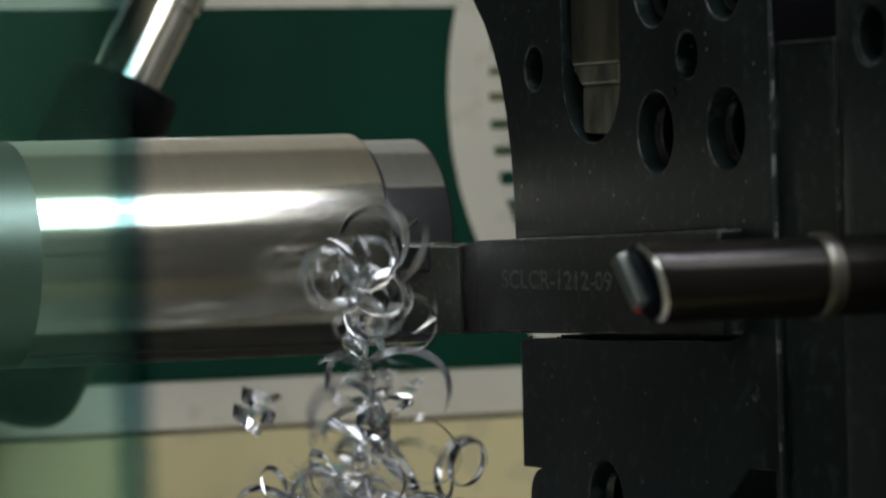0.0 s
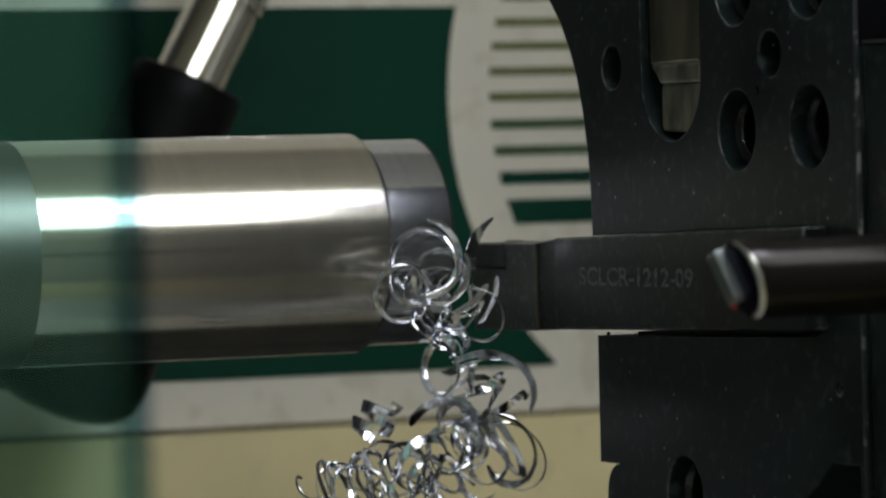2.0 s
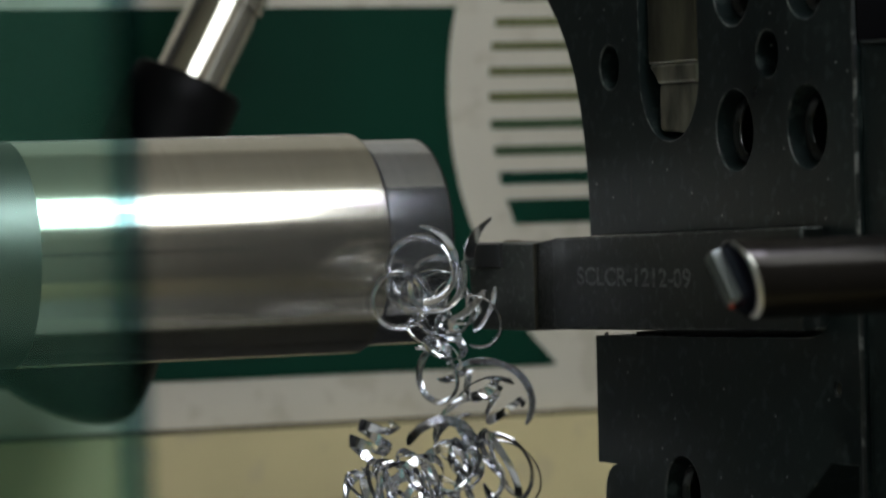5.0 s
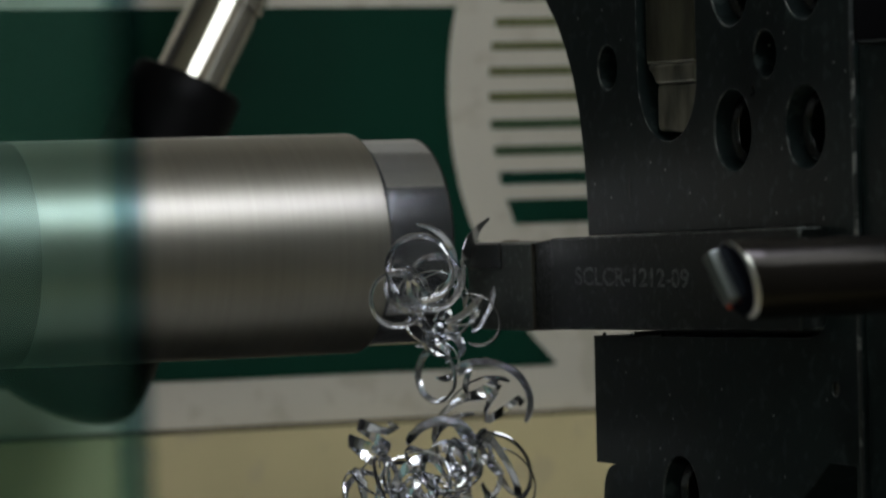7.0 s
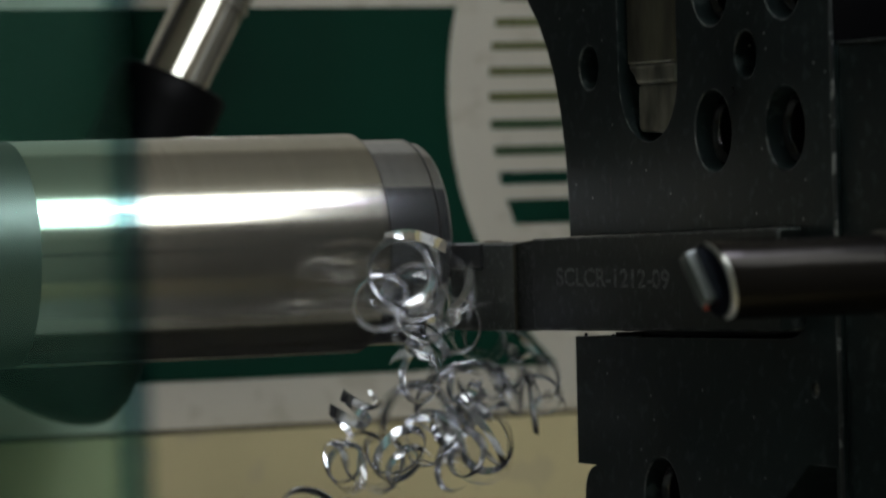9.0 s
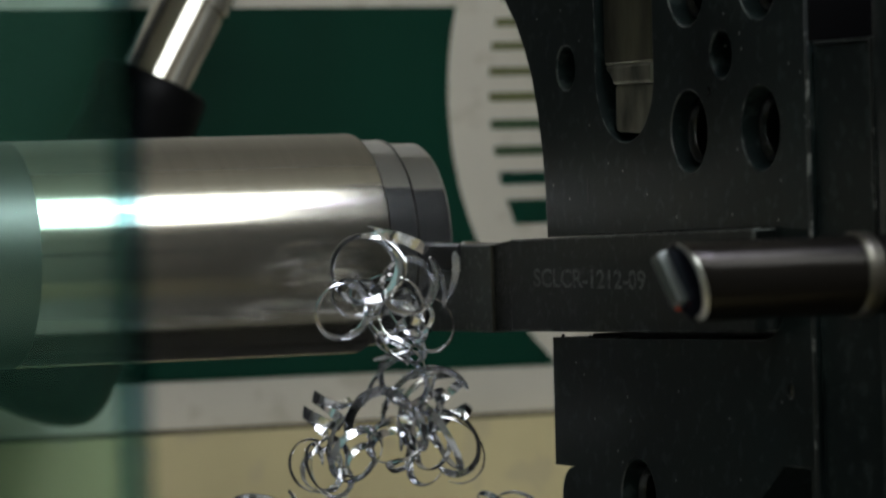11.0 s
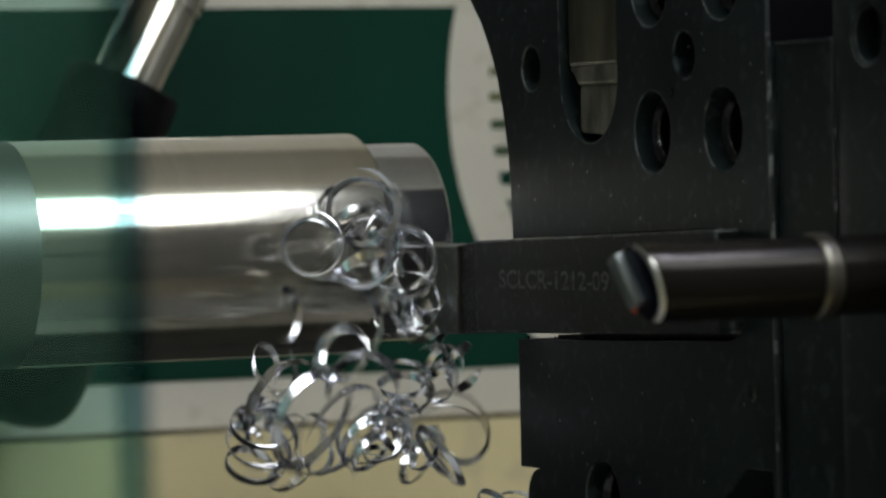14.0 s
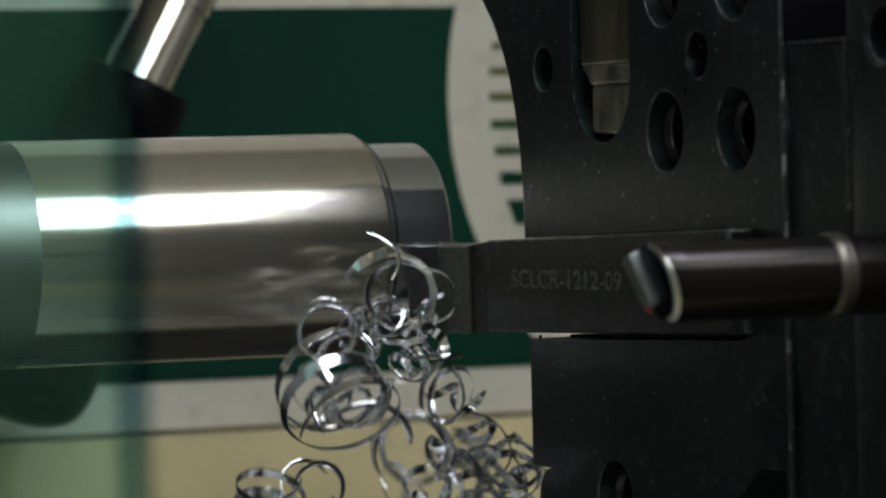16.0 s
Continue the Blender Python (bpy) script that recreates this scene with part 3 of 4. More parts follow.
def curl(key, radius, pitch, turns, width, lean, wobble, grow, bend, turn, depth):
    """One steel chip, with the way it is turned and its depth before the bar."""
    i = len(CHIPS)
    text = "loose bright steel chip curl hanging under the bar" if "low" in key or "zig" in key else "bright curled steel ribbon chip tangled below the insert"
    ob = part("metal_chip", ribbon(radius * 1.08, pitch, turns, width, lean, wobble, 10 + i, grow, bend), CHIP, None, "", True)
    CHIPS[key] = (tagged(ob, text, "metal chip", "steel chips"), turn, depth)


def build_swarf():
    curl("crown", 4.8, 0.9, 1.25, 1.05, 0.75, 0.07, 0.05, 0.0, (82, 0, -8), -26)
    curl("left_ring", 3.7, 0.6, 2.2, 0.75, 0.5, 0.08, 0.1, 0.2, (96, 0, -14), -25)
    curl("wide_arc", 4.3, 1.2, 1.2, 1.1, 0.8, 0.14, 0.2, 0.3, (72, 45, -45), -27)
    curl("middle", 3.0, 1.8, 2.0, 1.0, 0.4, 0.18, 0.2, 0.4, (60, -35, 20), -25)
    curl("side_ring", 3.2, 0.8, 0.62, 0.6, 0.35, 0.10, 0.0, 0.2, (90, 108, -23), -29)
    curl("knot", 2.6, 2.2, 2.2, 1.3, 0.5, 0.25, 0.3, 0.6, (40, -55, 70), -27)
    curl("tail", 3.8, 1.2, 1.3, 1.0, 0.7, 0.16, 0.2, 0.5, (80, 0, -55), -25)
    curl("tail_end", 2.5, 4.6, 1.7, 1.1, 0.4, 0.18, -0.3, 0.4, (10, 135, -23), -22)
    curl("hanger", 5.8, 1.6, 0.40, 1.3, 0.9, 0.1, 0.2, 0.1, (88, 20, -23), -26)
    curl("ribbon_a", 9, 2.0, 0.13, 1.3, 0.6, 0.1, 0.0, 0.0, (95, 80, 0), -28)
    curl("ribbon_b", 7, 2.0, 0.18, 1.1, 0.5, 0.1, 0.0, 0.0, (80, 60, 0), -28)
    curl("inner_coil", 2.4, 1.4, 2.4, 0.9, 0.7, 0.25, 0.3, 0.5, (78, 20, -5), -24)
    curl("zigzag", 2.4, 3.0, 2.1, 1.5, 0.3, 0.06, 0.1, 0.2, (12, 28, 0), -20)
    curl("big_loop", 4.6, 2.0, 0.85, 1.2, 0.8, 0.12, 0.2, 0.2, (85, 150, -40), -20)
    curl("strip", 5.2, 2.6, 0.48, 1.6, 1.0, 0.12, -0.5, 0.2, (80, 15, -30), -24)
    curl("ribbon_c", 8, 2.0, 0.2, 1.2, 0.7, 0.1, 0.0, 0.0, (100, -62, 0), -26)
    curl("ribbon_d", 6, 2.6, 0.3, 1.2, -0.5, 0.1, 0.0, 0.0, (70, -70, 0), -23)
    curl("low_a", 3.9, 1.6, 1.1, 0.9, 0.4, 0.16, 0.2, 0.2, (75, 30, 20), -22)
    curl("low_b", 3.4, 1.8, 1.9, 1.0, 0.4, 0.18, 0.1, 0.3, (80, -40, 10), -19)
    curl("low_c", 3.5, 2.2, 2.2, 1.2, 0.4, 0.18, 0.1, 0.4, (40, 50, 150), -24)
    curl("low_d", 3.6, 1.9, 1.8, 1.0, 0.4, 0.18, 0.2, 0.3, (75, -20, -60), -21)
    curl("low_e", 2.4, 2.2, 1.3, 0.9, 0.4, 0.16, 0.2, 0.2, (60, 20, 300), -18)
    curl("low_f", 4.1, 1.6, 1.3, 1.1, 0.5, 0.16, 0.2, 0.3, (40, 55, 40), -25)
    curl("low_g", 3.9, 2.4, 1.4, 1.2, 0.4, 0.16, 0.2, 0.3, (30, 35, 120), -18)
    curl("low_h", 3.2, 2.2, 2.2, 1.2, 0.5, 0.22, 0.2, 0.4, (40, -30, 10), -27)
    curl("low_i", 4.6, 3.2, 0.7, 1.1, 0.5, 0.2, 0.2, 0.3, (60, 70, 10), -24)
    curl("low_j", 3.8, 1.6, 1.7, 1.1, 0.7, 0.12, 0.2, 0.2, (82, 10, -50), -23)
    curl("low_k", 3.2, 3.0, 2.4, 1.2, 0.3, 0.10, 0.2, 0.2, (40, 10, -30), -25)
    curl("low_l", 4.2, 3.5, 3.0, 1.3, 0.25, 0.07, 0.15, 0.1, (38, 12, -20), -21)
    curl("low_m", 4.4, 1.0, 1.5, 1.1, 0.7, 0.10, 0.2, 0.2, (88, -15, -40), -27)
    curl("great_coil", 7.3, 6.8, 2.3, 1.4, 0.3, 0.10, -0.25, 0.3, (55, -18, 200), -24)
    curl("thin_loop", 4.4, 1.4, 1.6, 0.6, 0.5, 0.16, 0.2, 0.3, (86, 24, -40), -23)
    curl("thin_arc", 5.2, 2.4, 0.6, 0.5, 0.4, 0.14, 0.3, 0.2, (80, 100, -30), -22)
    curl("twist", 2.2, 3.0, 1.9, 1.2, 0.5, 0.2, 0.2, 0.5, (30, 30, -20), -28)
    curl("wave", 2.0, 5.0, 1.5, 1.2, 0.4, 0.2, -0.2, 0.5, (15, 125, -23), -24)
    curl("drift", 2.9, 2.8, 1.5, 1.3, 0.4, 0.16, 0.2, 0.4, (35, 60, -10), -25)
    curl("sliver", 7.5, 3.0, 0.16, 1.1, 0.5, 0.1, 0.0, 0.2, (85, 40, -30), -28)
    curl("flung_a", 3.0, 2.4, 2.6, 0.8, 0.5, 0.25, 0.2, 0.4, (40, 30, 10), -27)
    curl("flung_b", 3.2, 2.6, 2.3, 0.7, 0.5, 0.25, 0.2, 0.4, (70, -30, 60), -24)
    curl("flung_c", 2.6, 2.6, 2.8, 0.8, 0.5, 0.25, 0.2, 0.4, (20, 50, 0), -22)
    curl("flung_d", 2.7, 3.2, 2.4, 0.7, 0.5, 0.25, 0.2, 0.4, (60, 20, -40), -25)
    curl("flung_e", 3.4, 1.6, 1.7, 0.6, 0.5, 0.25, 0.2, 0.4, (80, 10, -10), -23)



def hang(key, rnd, rows):
    """Keys a chip's way from rows of seconds, x and z; it trembles at the times in SHAKEN."""
    ob, (rx, ry, rz), depth = CHIPS[key]
    wild = 2.2 if "flung" in key else 1
    keys = []
    for t, x, z in rows:
        calm = 1.5 < t < 8
        spin = rnd.uniform(-6, 6) if calm else rnd.uniform(-38, 38)
        tilt = rnd.uniform(-4, 4) if calm else rnd.uniform(-16, 16)
        for k in (-1, 0, 1) if t in SHAKEN else (0,):
            if 0 <= t + k / 30 <= 16:
                dx, dz = k * wild * rnd.uniform(-1.5, 1.5), k * wild * rnd.uniform(-1.5, 1.5)
                keys.append((t + k / 30, pose((x + dx) * MM, depth * MM, (z + dz) * MM, rx + tilt, ry, rz + tilt) @ pose(0, 0, 0, 0, 0, spin + k * (75 if wild > 1 else 50))))
    walk(ob, keys)


def build_stub():
    """A torn strip that sticks up from the insert, along its own x axis."""
    bm = bmesh.new()
    rows = []
    rnd = random.Random(3)
    for i in range(17):
        u = i / 16
        w = 0.85 * (1 - 0.55 * u ** 3) + rnd.uniform(-0.05, 0.05)
        y, z, tw = 0.5 * math.sin(2.6 * u), 0.9 * math.sin(3.0 * u), 0.5 * math.sin(5 * u)
        side = Vector((0, math.sin(tw), math.cos(tw)))
        nor = Vector((0, math.cos(tw), -math.sin(tw)))
        c = Vector((8.8 * u, y, z))
        rows.append([bm.verts.new((c + side * sw * w + nor * sn) * MM) for sw, sn in ((-1, -0.06), (0, -0.12), (1, -0.06), (1, 0.06), (0, 0.02), (-1, 0.06))])
    for a, b in zip(rows, rows[1:]):
        for i in range(6):
            bm.faces.new((a[i], a[(i + 1) % 6], b[(i + 1) % 6], b[i]))
    bm.faces.new(rows[0])
    bm.faces.new(rows[-1][::-1])
    stub = part("metal_chip", bm, CHIP, None, "", True)
    return tagged(stub, "short torn steel chip stuck on the insert", "metal chip", "steel chips")


build_enclosure()
build_base()
build_lamp()
build_spot()
workpiece, layer = build_workpiece()
block = build_block()
shank = build_shank()
turning_tool = build_turning_tool()
boring_bar = build_boring_bar()
lever = build_lever()
build_glass()
build_swarf()
stub = build_stub()

# ---- movement ----
SLIDE = [(0, -11.54), (0.5, -11.54), (0.75, -11.45), (0.9, -9.6), (1.0, -8.05), (1.5, -1.95), (1.7, -0.4), (2.0, 0), (2.5, 0), (3.0, 0), (3.5, -0.29), (4.0, -0.29), (6.5, -0.42),
         (7.0, -0.59), (7.5, -0.77), (8.0, -1.65), (8.5, -2.48), (9.0, -3.38), (11.5, -7.64), (12.0, -8.49), (12.5, -9.30), (13.0, -10.24), (13.5, -11.09),
         (14.0, -11.95), (14.5, -12.13), (15.0, -11.90), (15.5, -11.92), (16.0, -10.18)]
# seconds and degrees by which the bar has turned on since the row before
SPIN = [(0, 0), (2, 16), (4, 16), (6.5, 14), (6.75, 80), (7.0, 80), (7.25, 80), (7.5, 85), (7.75, 85), (8.0, 85), (8.5, 20), (8.75, 85), (9.0, 85), (10, 20),
        (11, 40), (11.25, 60), (11.5, 70), (11.75, 85), (12.0, 85), (12.5, 20), (12.75, 80), (13.0, 80), (13.5, 15), (13.75, 85), (14.0, 85), (15, 10), (16, 10)]


def motions():
    for ob in (block, shank, turning_tool, boring_bar):
        walk(ob, [(t, pose(s * MM, 0, 0)) for t, s in SLIDE])
    walk(stub, [(t, pose((s - 8.4) * MM, -0.0285, (-3.2 if t < 8.2 else -0.6) * MM, 0, -46 if t < 8.2 else -12 if t < 14 else 26, 28 if t < 8.2 else 160)) for t, s in SLIDE])
    rnd = random.Random(5)
    hang("crown", rnd, [(0, -22.1, 0.6), (0.5, -21, 2.3), (1, -16.9, 2.2), (1.5, -10.9, 2.1), (2, -14.2, -2.4), (3, -14.4, -2.6), (4, -14.6, -3), (6.5, -14.9, -3.5), (7.5, -15, -2.8), (8, -16.3, -2.6), (8.5, -15.5, -3.2), (9, -17.6, -3.6), (11.5, -23.6, -3.7), (12, -23.8, -3.7), (12.5, -25.2, -3.7), (13, -25, -3.8), (13.5, -25.8, -3.8), (14, -23.5, 5.2), (14.5, -19.2, 2.7), (15, -17.9, 0.7), (15.5, -17.7, 0.1), (16, -18.2, -6.9)])
    hang("left_ring", rnd, [(0, -28.3, -4.1), (0.5, -27.5, -4.3), (1, -23.4, -4.5), (1.5, -17.4, -4.7), (2, -17.4, -6.7), (3, -17.6, -6.9), (4, -17.7, -7.3), (6.5, -18.1, -7.8), (7.5, -18.1, -7), (8, -18.9, -8), (8.5, -19.6, -7.3), (9, -20.7, -7.9), (11.5, -26.6, -9.1), (12, -27.7, -8.5), (12.5, -27.5, -7.4), (13, -28.1, -8.1), (13.5, -28.9, -8), (14, -30.9, 0.3), (14.5, -33.1, -1.9), (15, -31.9, -3.9), (15.5, -31.7, -4.5), (16, -29.0, -11.8)])
    hang("wide_arc", rnd, [(0, -24.5, -2.1), (0.5, -20.0, -1.5), (1, -15.9, -1.6), (1.5, -9.9, -1.8), (2, -13.8, -4.1), (3, -14.0, -4.3), (4, -14.2, -4.7), (6.5, -14.5, -5.2), (7.5, -14.6, -4.4), (8, -15.9, -4), (8.5, -16.0, -4.3), (9, -17.2, -5.3), (11.5, -21.3, -4.4), (12, -23.0, -4.8), (12.5, -23.3, -4.2), (13, -24.6, -5.5), (13.5, -25.4, -5.5), (14, -25.3, -1.3), (14.5, -24.9, -3.7), (15, -23.7, -5.7), (15.5, -23.5, -6.3), (16, -26.3, -19.9)])
    hang("middle", rnd, [(0, -20.7, -7.7), (0.5, -15, -5.5), (1, -10.9, -5.7), (1.5, -4.8, -5.9), (2, -10.1, -8.9), (3, -10.3, -9.1), (4, -10.5, -9.5), (6.5, -10.8, -10.1), (7.5, -10.9, -9.3), (8, -12, -9.4), (8.5, -13.6, -9.8), (9, -13.5, -10.1), (11.5, -18.4, -10.7), (12, -18.7, -9.6), (12.5, -20.6, -10), (13, -20.9, -10.3), (13.5, -21.7, -10.3), (14, -17.8, -4.5), (14.5, -12.6, -7.1), (15, -11.4, -9.1), (15.5, -11.1, -9.7), (16, -21.3, -11.1)])
    hang("side_ring", rnd, [(0, -17.8, -10.5), (0.5, -17.9, -5.4), (1, -13.7, -5.5), (1.5, -7.7, -5.7), (2, -7.7, -10), (3, -7.9, -10.2), (4, -8.1, -10.6), (6.5, -8.4, -11.1), (7.5, -8.5, -10.3), (8, -8.8, -10.9), (8.5, -10.7, -9.9), (9, -11.1, -11.2), (11.5, -16.7, -10.9), (12, -17.2, -11.1), (12.5, -16.6, -10.9), (13, -18.6, -11.4), (13.5, -19.4, -11.3), (14, -17.2, -7.5), (14.5, -17.6, -9.8), (15, -16.4, -11.8), (15.5, -16.1, -12.4), (16, -14.8, -7)])
    hang("knot", rnd, [(0, -25.2, -12.1), (0.5, -19.4, -11.1), (1, -15.3, -11.3), (1.5, -9.2, -11.5), (2, -12.4, -11.8), (3, -12.6, -12), (4, -12.8, -12.4), (6.5, -13.1, -13), (7.5, -13.2, -12.2), (8, -14.3, -12.4), (8.5, -15.5, -11.8), (9, -15.8, -13), (11.5, -20.9, -13.5), (12, -22.5, -13.7), (12.5, -22.7, -13.1), (13, -23.2, -13.2), (13.5, -24.1, -13.2), (14, -18.2, -11.4), (14.5, -13.9, -13.9), (15, -12.7, -16), (15.5, -12.4, -16.5), (16, -14.6, -14.5)])
    hang("tail", rnd, [(0, -26.6, -18.6), (0.5, -17.7, -16.5), (1, -13.5, -16.7), (1.5, -7.4, -17), (2, -12.6, -17.1), (3, -12.8, -17.4), (4, -12.9, -17.8), (6.5, -13.3, -18.3), (7.5, -13.3, -17.5), (8, -13.6, -17.9), (8.5, -14.3, -17.6), (9, -16, -18.4), (11.5, -21.1, -18.6), (12, -22.5, -19), (12.5, -23.2, -17.6), (13, -23.5, -18.5), (13.5, -24.3, -18.5), (14, -12.5, -18), (14.5, -8.7, -20.6), (15, -7.4, -22.6), (15.5, -7.2, -23.2), (16, -11.3, -20.6)])
    hang("tail_end", rnd, [(0, -19, -21.8), (0.5, -5, -22.4), (1, -0.8, -22.6), (1.5, 5.4, -22.9), (2, -0.9, -21.4), (3, -1.1, -21.6), (4, -1.3, -22), (6.5, -1.6, -22.6), (7.5, -1.7, -21.7), (8, -1.1, -21.7), (8.5, -4.3, -22.8), (9, -4.3, -22.6), (11.5, -9.7, -23.2), (12, -8.3, -22.4), (12.5, -9.6, -21.4), (13, -11.8, -22.7), (13.5, -12.7, -22.7), (14, -9.7, -14.3), (14.5, -6.4, -16.9), (15, -5.1, -18.9), (15.5, -4.9, -19.5), (16, -2.4, -27.4)])
    hang("hanger", rnd, [(0, -18.2, -21.4), (0.5, -23.3, -22.8), (1, -19.2, -23), (1.5, -13.3, -23.2), (2, -5.4, -22.5), (3, -5.5, -22.8), (4, -5.7, -23.2), (6.5, -6, -23.7), (7.5, -6.1, -22.9), (8, -7.7, -22.8), (8.5, -7.3, -24.4), (9, -8.7, -23.7), (11.5, -14.4, -24.3), (12, -15, -23.6), (12.5, -16.2, -22.8), (13, -16.1, -23.9), (13.5, -17, -23.9), (14, -28.6, -11), (14.5, -32.4, -13.2), (15, -31.2, -15.2), (15.5, -30.9, -15.7), (16, -24, -28.7)])
    hang("ribbon_a", rnd, [(0, -23.7, 1.1), (0.5, -20.7, -4.9), (1, -16.5, -5.1), (1.5, -10.5, -5.3), (2, -13.3, -2), (3, -13.5, -2.2), (4, -13.7, -2.6), (6.5, -14, -3.2), (7.5, -14.1, -2.4), (8, -15.5, -1.5), (8.5, -15.8, -1.8), (9, -16.7, -3.2), (11.5, -21, -3.4), (12, -22.5, -3.9), (12.5, -23.1, -3.2), (13, -24.1, -3.4), (13.5, -25, -3.4), (14, -19.9, 1.9), (14.5, -18.8, -0.5), (15, -17.6, -2.5), (15.5, -17.4, -3.1), (16, -19, -5.2)])
    hang("ribbon_b", rnd, [(0, -19.8, -6.6), (0.5, -18.7, -2.2), (1, -14.6, -2.4), (1.5, -8.6, -2.6), (2, -10.6, -6.5), (3, -10.8, -6.7), (4, -10.9, -7.1), (6.5, -11.2, -7.6), (7.5, -11.3, -6.8), (8, -12.3, -6.7), (8.5, -12.3, -7.3), (9, -13.9, -7.7), (11.5, -18.8, -8.2), (12, -20.1, -8), (12.5, -21.4, -8.4), (13, -21.3, -7.9), (13.5, -22.1, -7.9), (14, -23.8, 3.6), (14.5, -22.2, 1.2), (15, -21, -0.8), (15.5, -20.8, -1.4), (16, -20.2, -5.2)])
    hang("inner_coil", rnd, [(0, -26.5, -5.9), (0.5, -22.9, -2.9), (1, -18.8, -3.1), (1.5, -12.8, -3.3), (2, -15.6, -6), (3, -15.8, -6.2), (4, -15.9, -6.6), (6.5, -16.3, -7.1), (7.5, -16.4, -6.3), (8, -17.2, -6.4), (8.5, -17.6, -6.3), (9, -18.9, -7.2), (11.5, -24.1, -7.9), (12, -24.7, -6.7), (12.5, -25.3, -6.2), (13, -26.3, -7.4), (13.5, -27.2, -7.3), (14, -20.8, 2.7), (14.5, -15.4, 0.2), (15, -14.2, -1.9), (15.5, -13.9, -2.4), (16, -23.5, -13)])
    hang("zigzag", rnd, [(0, -38.2, -22.1), (0.5, -29.2, -30.8), (1, -26.6, -30.9), (1.5, -20.7, -31.2), (2, -20.2, -24.5), (3, -20.4, -25.4), (4, -20.6, -27.1), (6.5, -20.9, -27.2), (7.5, -21, -27.1), (8, -20.7, -25.9), (8.5, -22.7, -27.4), (9, -23.5, -23.1), (11.5, -28.5, -23.4), (12, -30.2, -23.8), (12.5, -30.3, -23.1), (13, -30.9, -25.9), (13.5, -31.7, -25.9), (14, -37.1, -22.7), (14.5, -41.2, -23.3), (15, -40, -25.3), (15.5, -39.8, -25.9), (16, -6.3, -29)])
    hang("big_loop", rnd, [(0, -12, -33), (0.5, -4.1, -31), (1, -1.5, -31.1), (1.5, 4.7, -31.4), (2, 1, -30), (3, 0.8, -31), (4, 0.6, -32.7), (6.5, 0.3, -32.8), (7.5, 0.2, -32.7), (8, -0.6, -32.3), (8.5, -1.3, -32), (9, -2.3, -28.6), (11.5, -8.4, -28.1), (12, -5.6, -27.2), (12.5, -6.1, -29.4), (13, -10, -31.5), (13.5, -10.8, -31.4), (14, -6, -27), (14.5, -0.6, -28.1), (15, 0.7, -30.1), (15.5, 0.9, -30.7), (16, -0.3, -34.9)])
    hang("strip", rnd, [(0, -27.1, -25.3), (0.5, -23, -28.7), (1, -20.4, -28.8), (1.5, -14.3, -29.1), (2, -12.7, -27.6), (3, -12.9, -28.5), (4, -13.1, -30.3), (6.5, -13.4, -30.4), (7.5, -13.6, -30.3), (8, -15.2, -29.9), (8.5, -14.5, -29.1), (9, -16, -26.2), (11.5, -22.4, -26.4), (12, -23.7, -26.1), (12.5, -24.1, -26.6), (13, -23.6, -29.1), (13.5, -24.4, -29), (14, -24.4, -21.3), (14.5, -27.2, -22), (15, -26, -24), (15.5, -25.8, -24.6), (16, -12.6, -33.5)])
    hang("ribbon_c", rnd, [(0, -21, -25.8), (0.5, -11.7, -31), (1, -9.1, -31.1), (1.5, -3.1, -31.4), (2, -4.5, -26.2), (3, -4.8, -27.1), (4, -5, -28.9), (6.5, -5.3, -28.9), (7.5, -5.4, -28.9), (8, -5.6, -27.2), (8.5, -6.4, -27.2), (9, -7.8, -24.8), (11.5, -14.3, -25.1), (12, -15.1, -24.8), (12.5, -15.7, -24.6), (13, -15.4, -27.7), (13.5, -16.2, -27.6), (14, -27.9, -8.5), (14.5, -34, -9.1), (15, -32.8, -11.1), (15.5, -32.6, -11.7), (16, -9.4, -16.8)])
    hang("ribbon_d", rnd, [(0, -18.3, -27.2), (0.5, -5.2, -20.6), (1, -2.5, -20.7), (1.5, 3.6, -20.9), (2, -4.6, -25.1), (3, -4.8, -26.1), (4, -5, -27.8), (6.5, -5.3, -27.9), (7.5, -5.4, -27.8), (8, -6.7, -26.5), (8.5, -6.4, -26.6), (9, -7.9, -23.8), (11.5, -13.1, -24.1), (12, -16.9, -23.6), (12.5, -14.9, -23.9), (13, -15.5, -26.7), (13.5, -16.3, -26.6), (14, -18.1, -31.6), (14.5, -16, -32.5), (15, -14.8, -34.5), (15.5, -14.5, -35.1), (16, -7, -21.7)])
    hang("low_a", rnd, [(0, -36, -34.2), (0.5, -26.6, -30.8), (1, -24, -30.9), (1.5, -18, -31.2), (2, -23.8, -32.5), (3, -24, -33.4), (4, -24.2, -35.2), (6.5, -24.5, -35.2), (7.5, -24.6, -35.1), (8, -25.7, -33.4), (8.5, -25.4, -34.6), (9, -27, -31.2), (11.5, -32.9, -31.5), (12, -35.3, -31.7), (12.5, -37.6, -31.5), (13, -34.4, -33.9), (13.5, -35.3, -33.9), (14, -37.2, -16.8), (14.5, -38.1, -17.6), (15, -36.9, -19.6), (15.5, -36.6, -20.1), (16, -18.6, -33.9)])
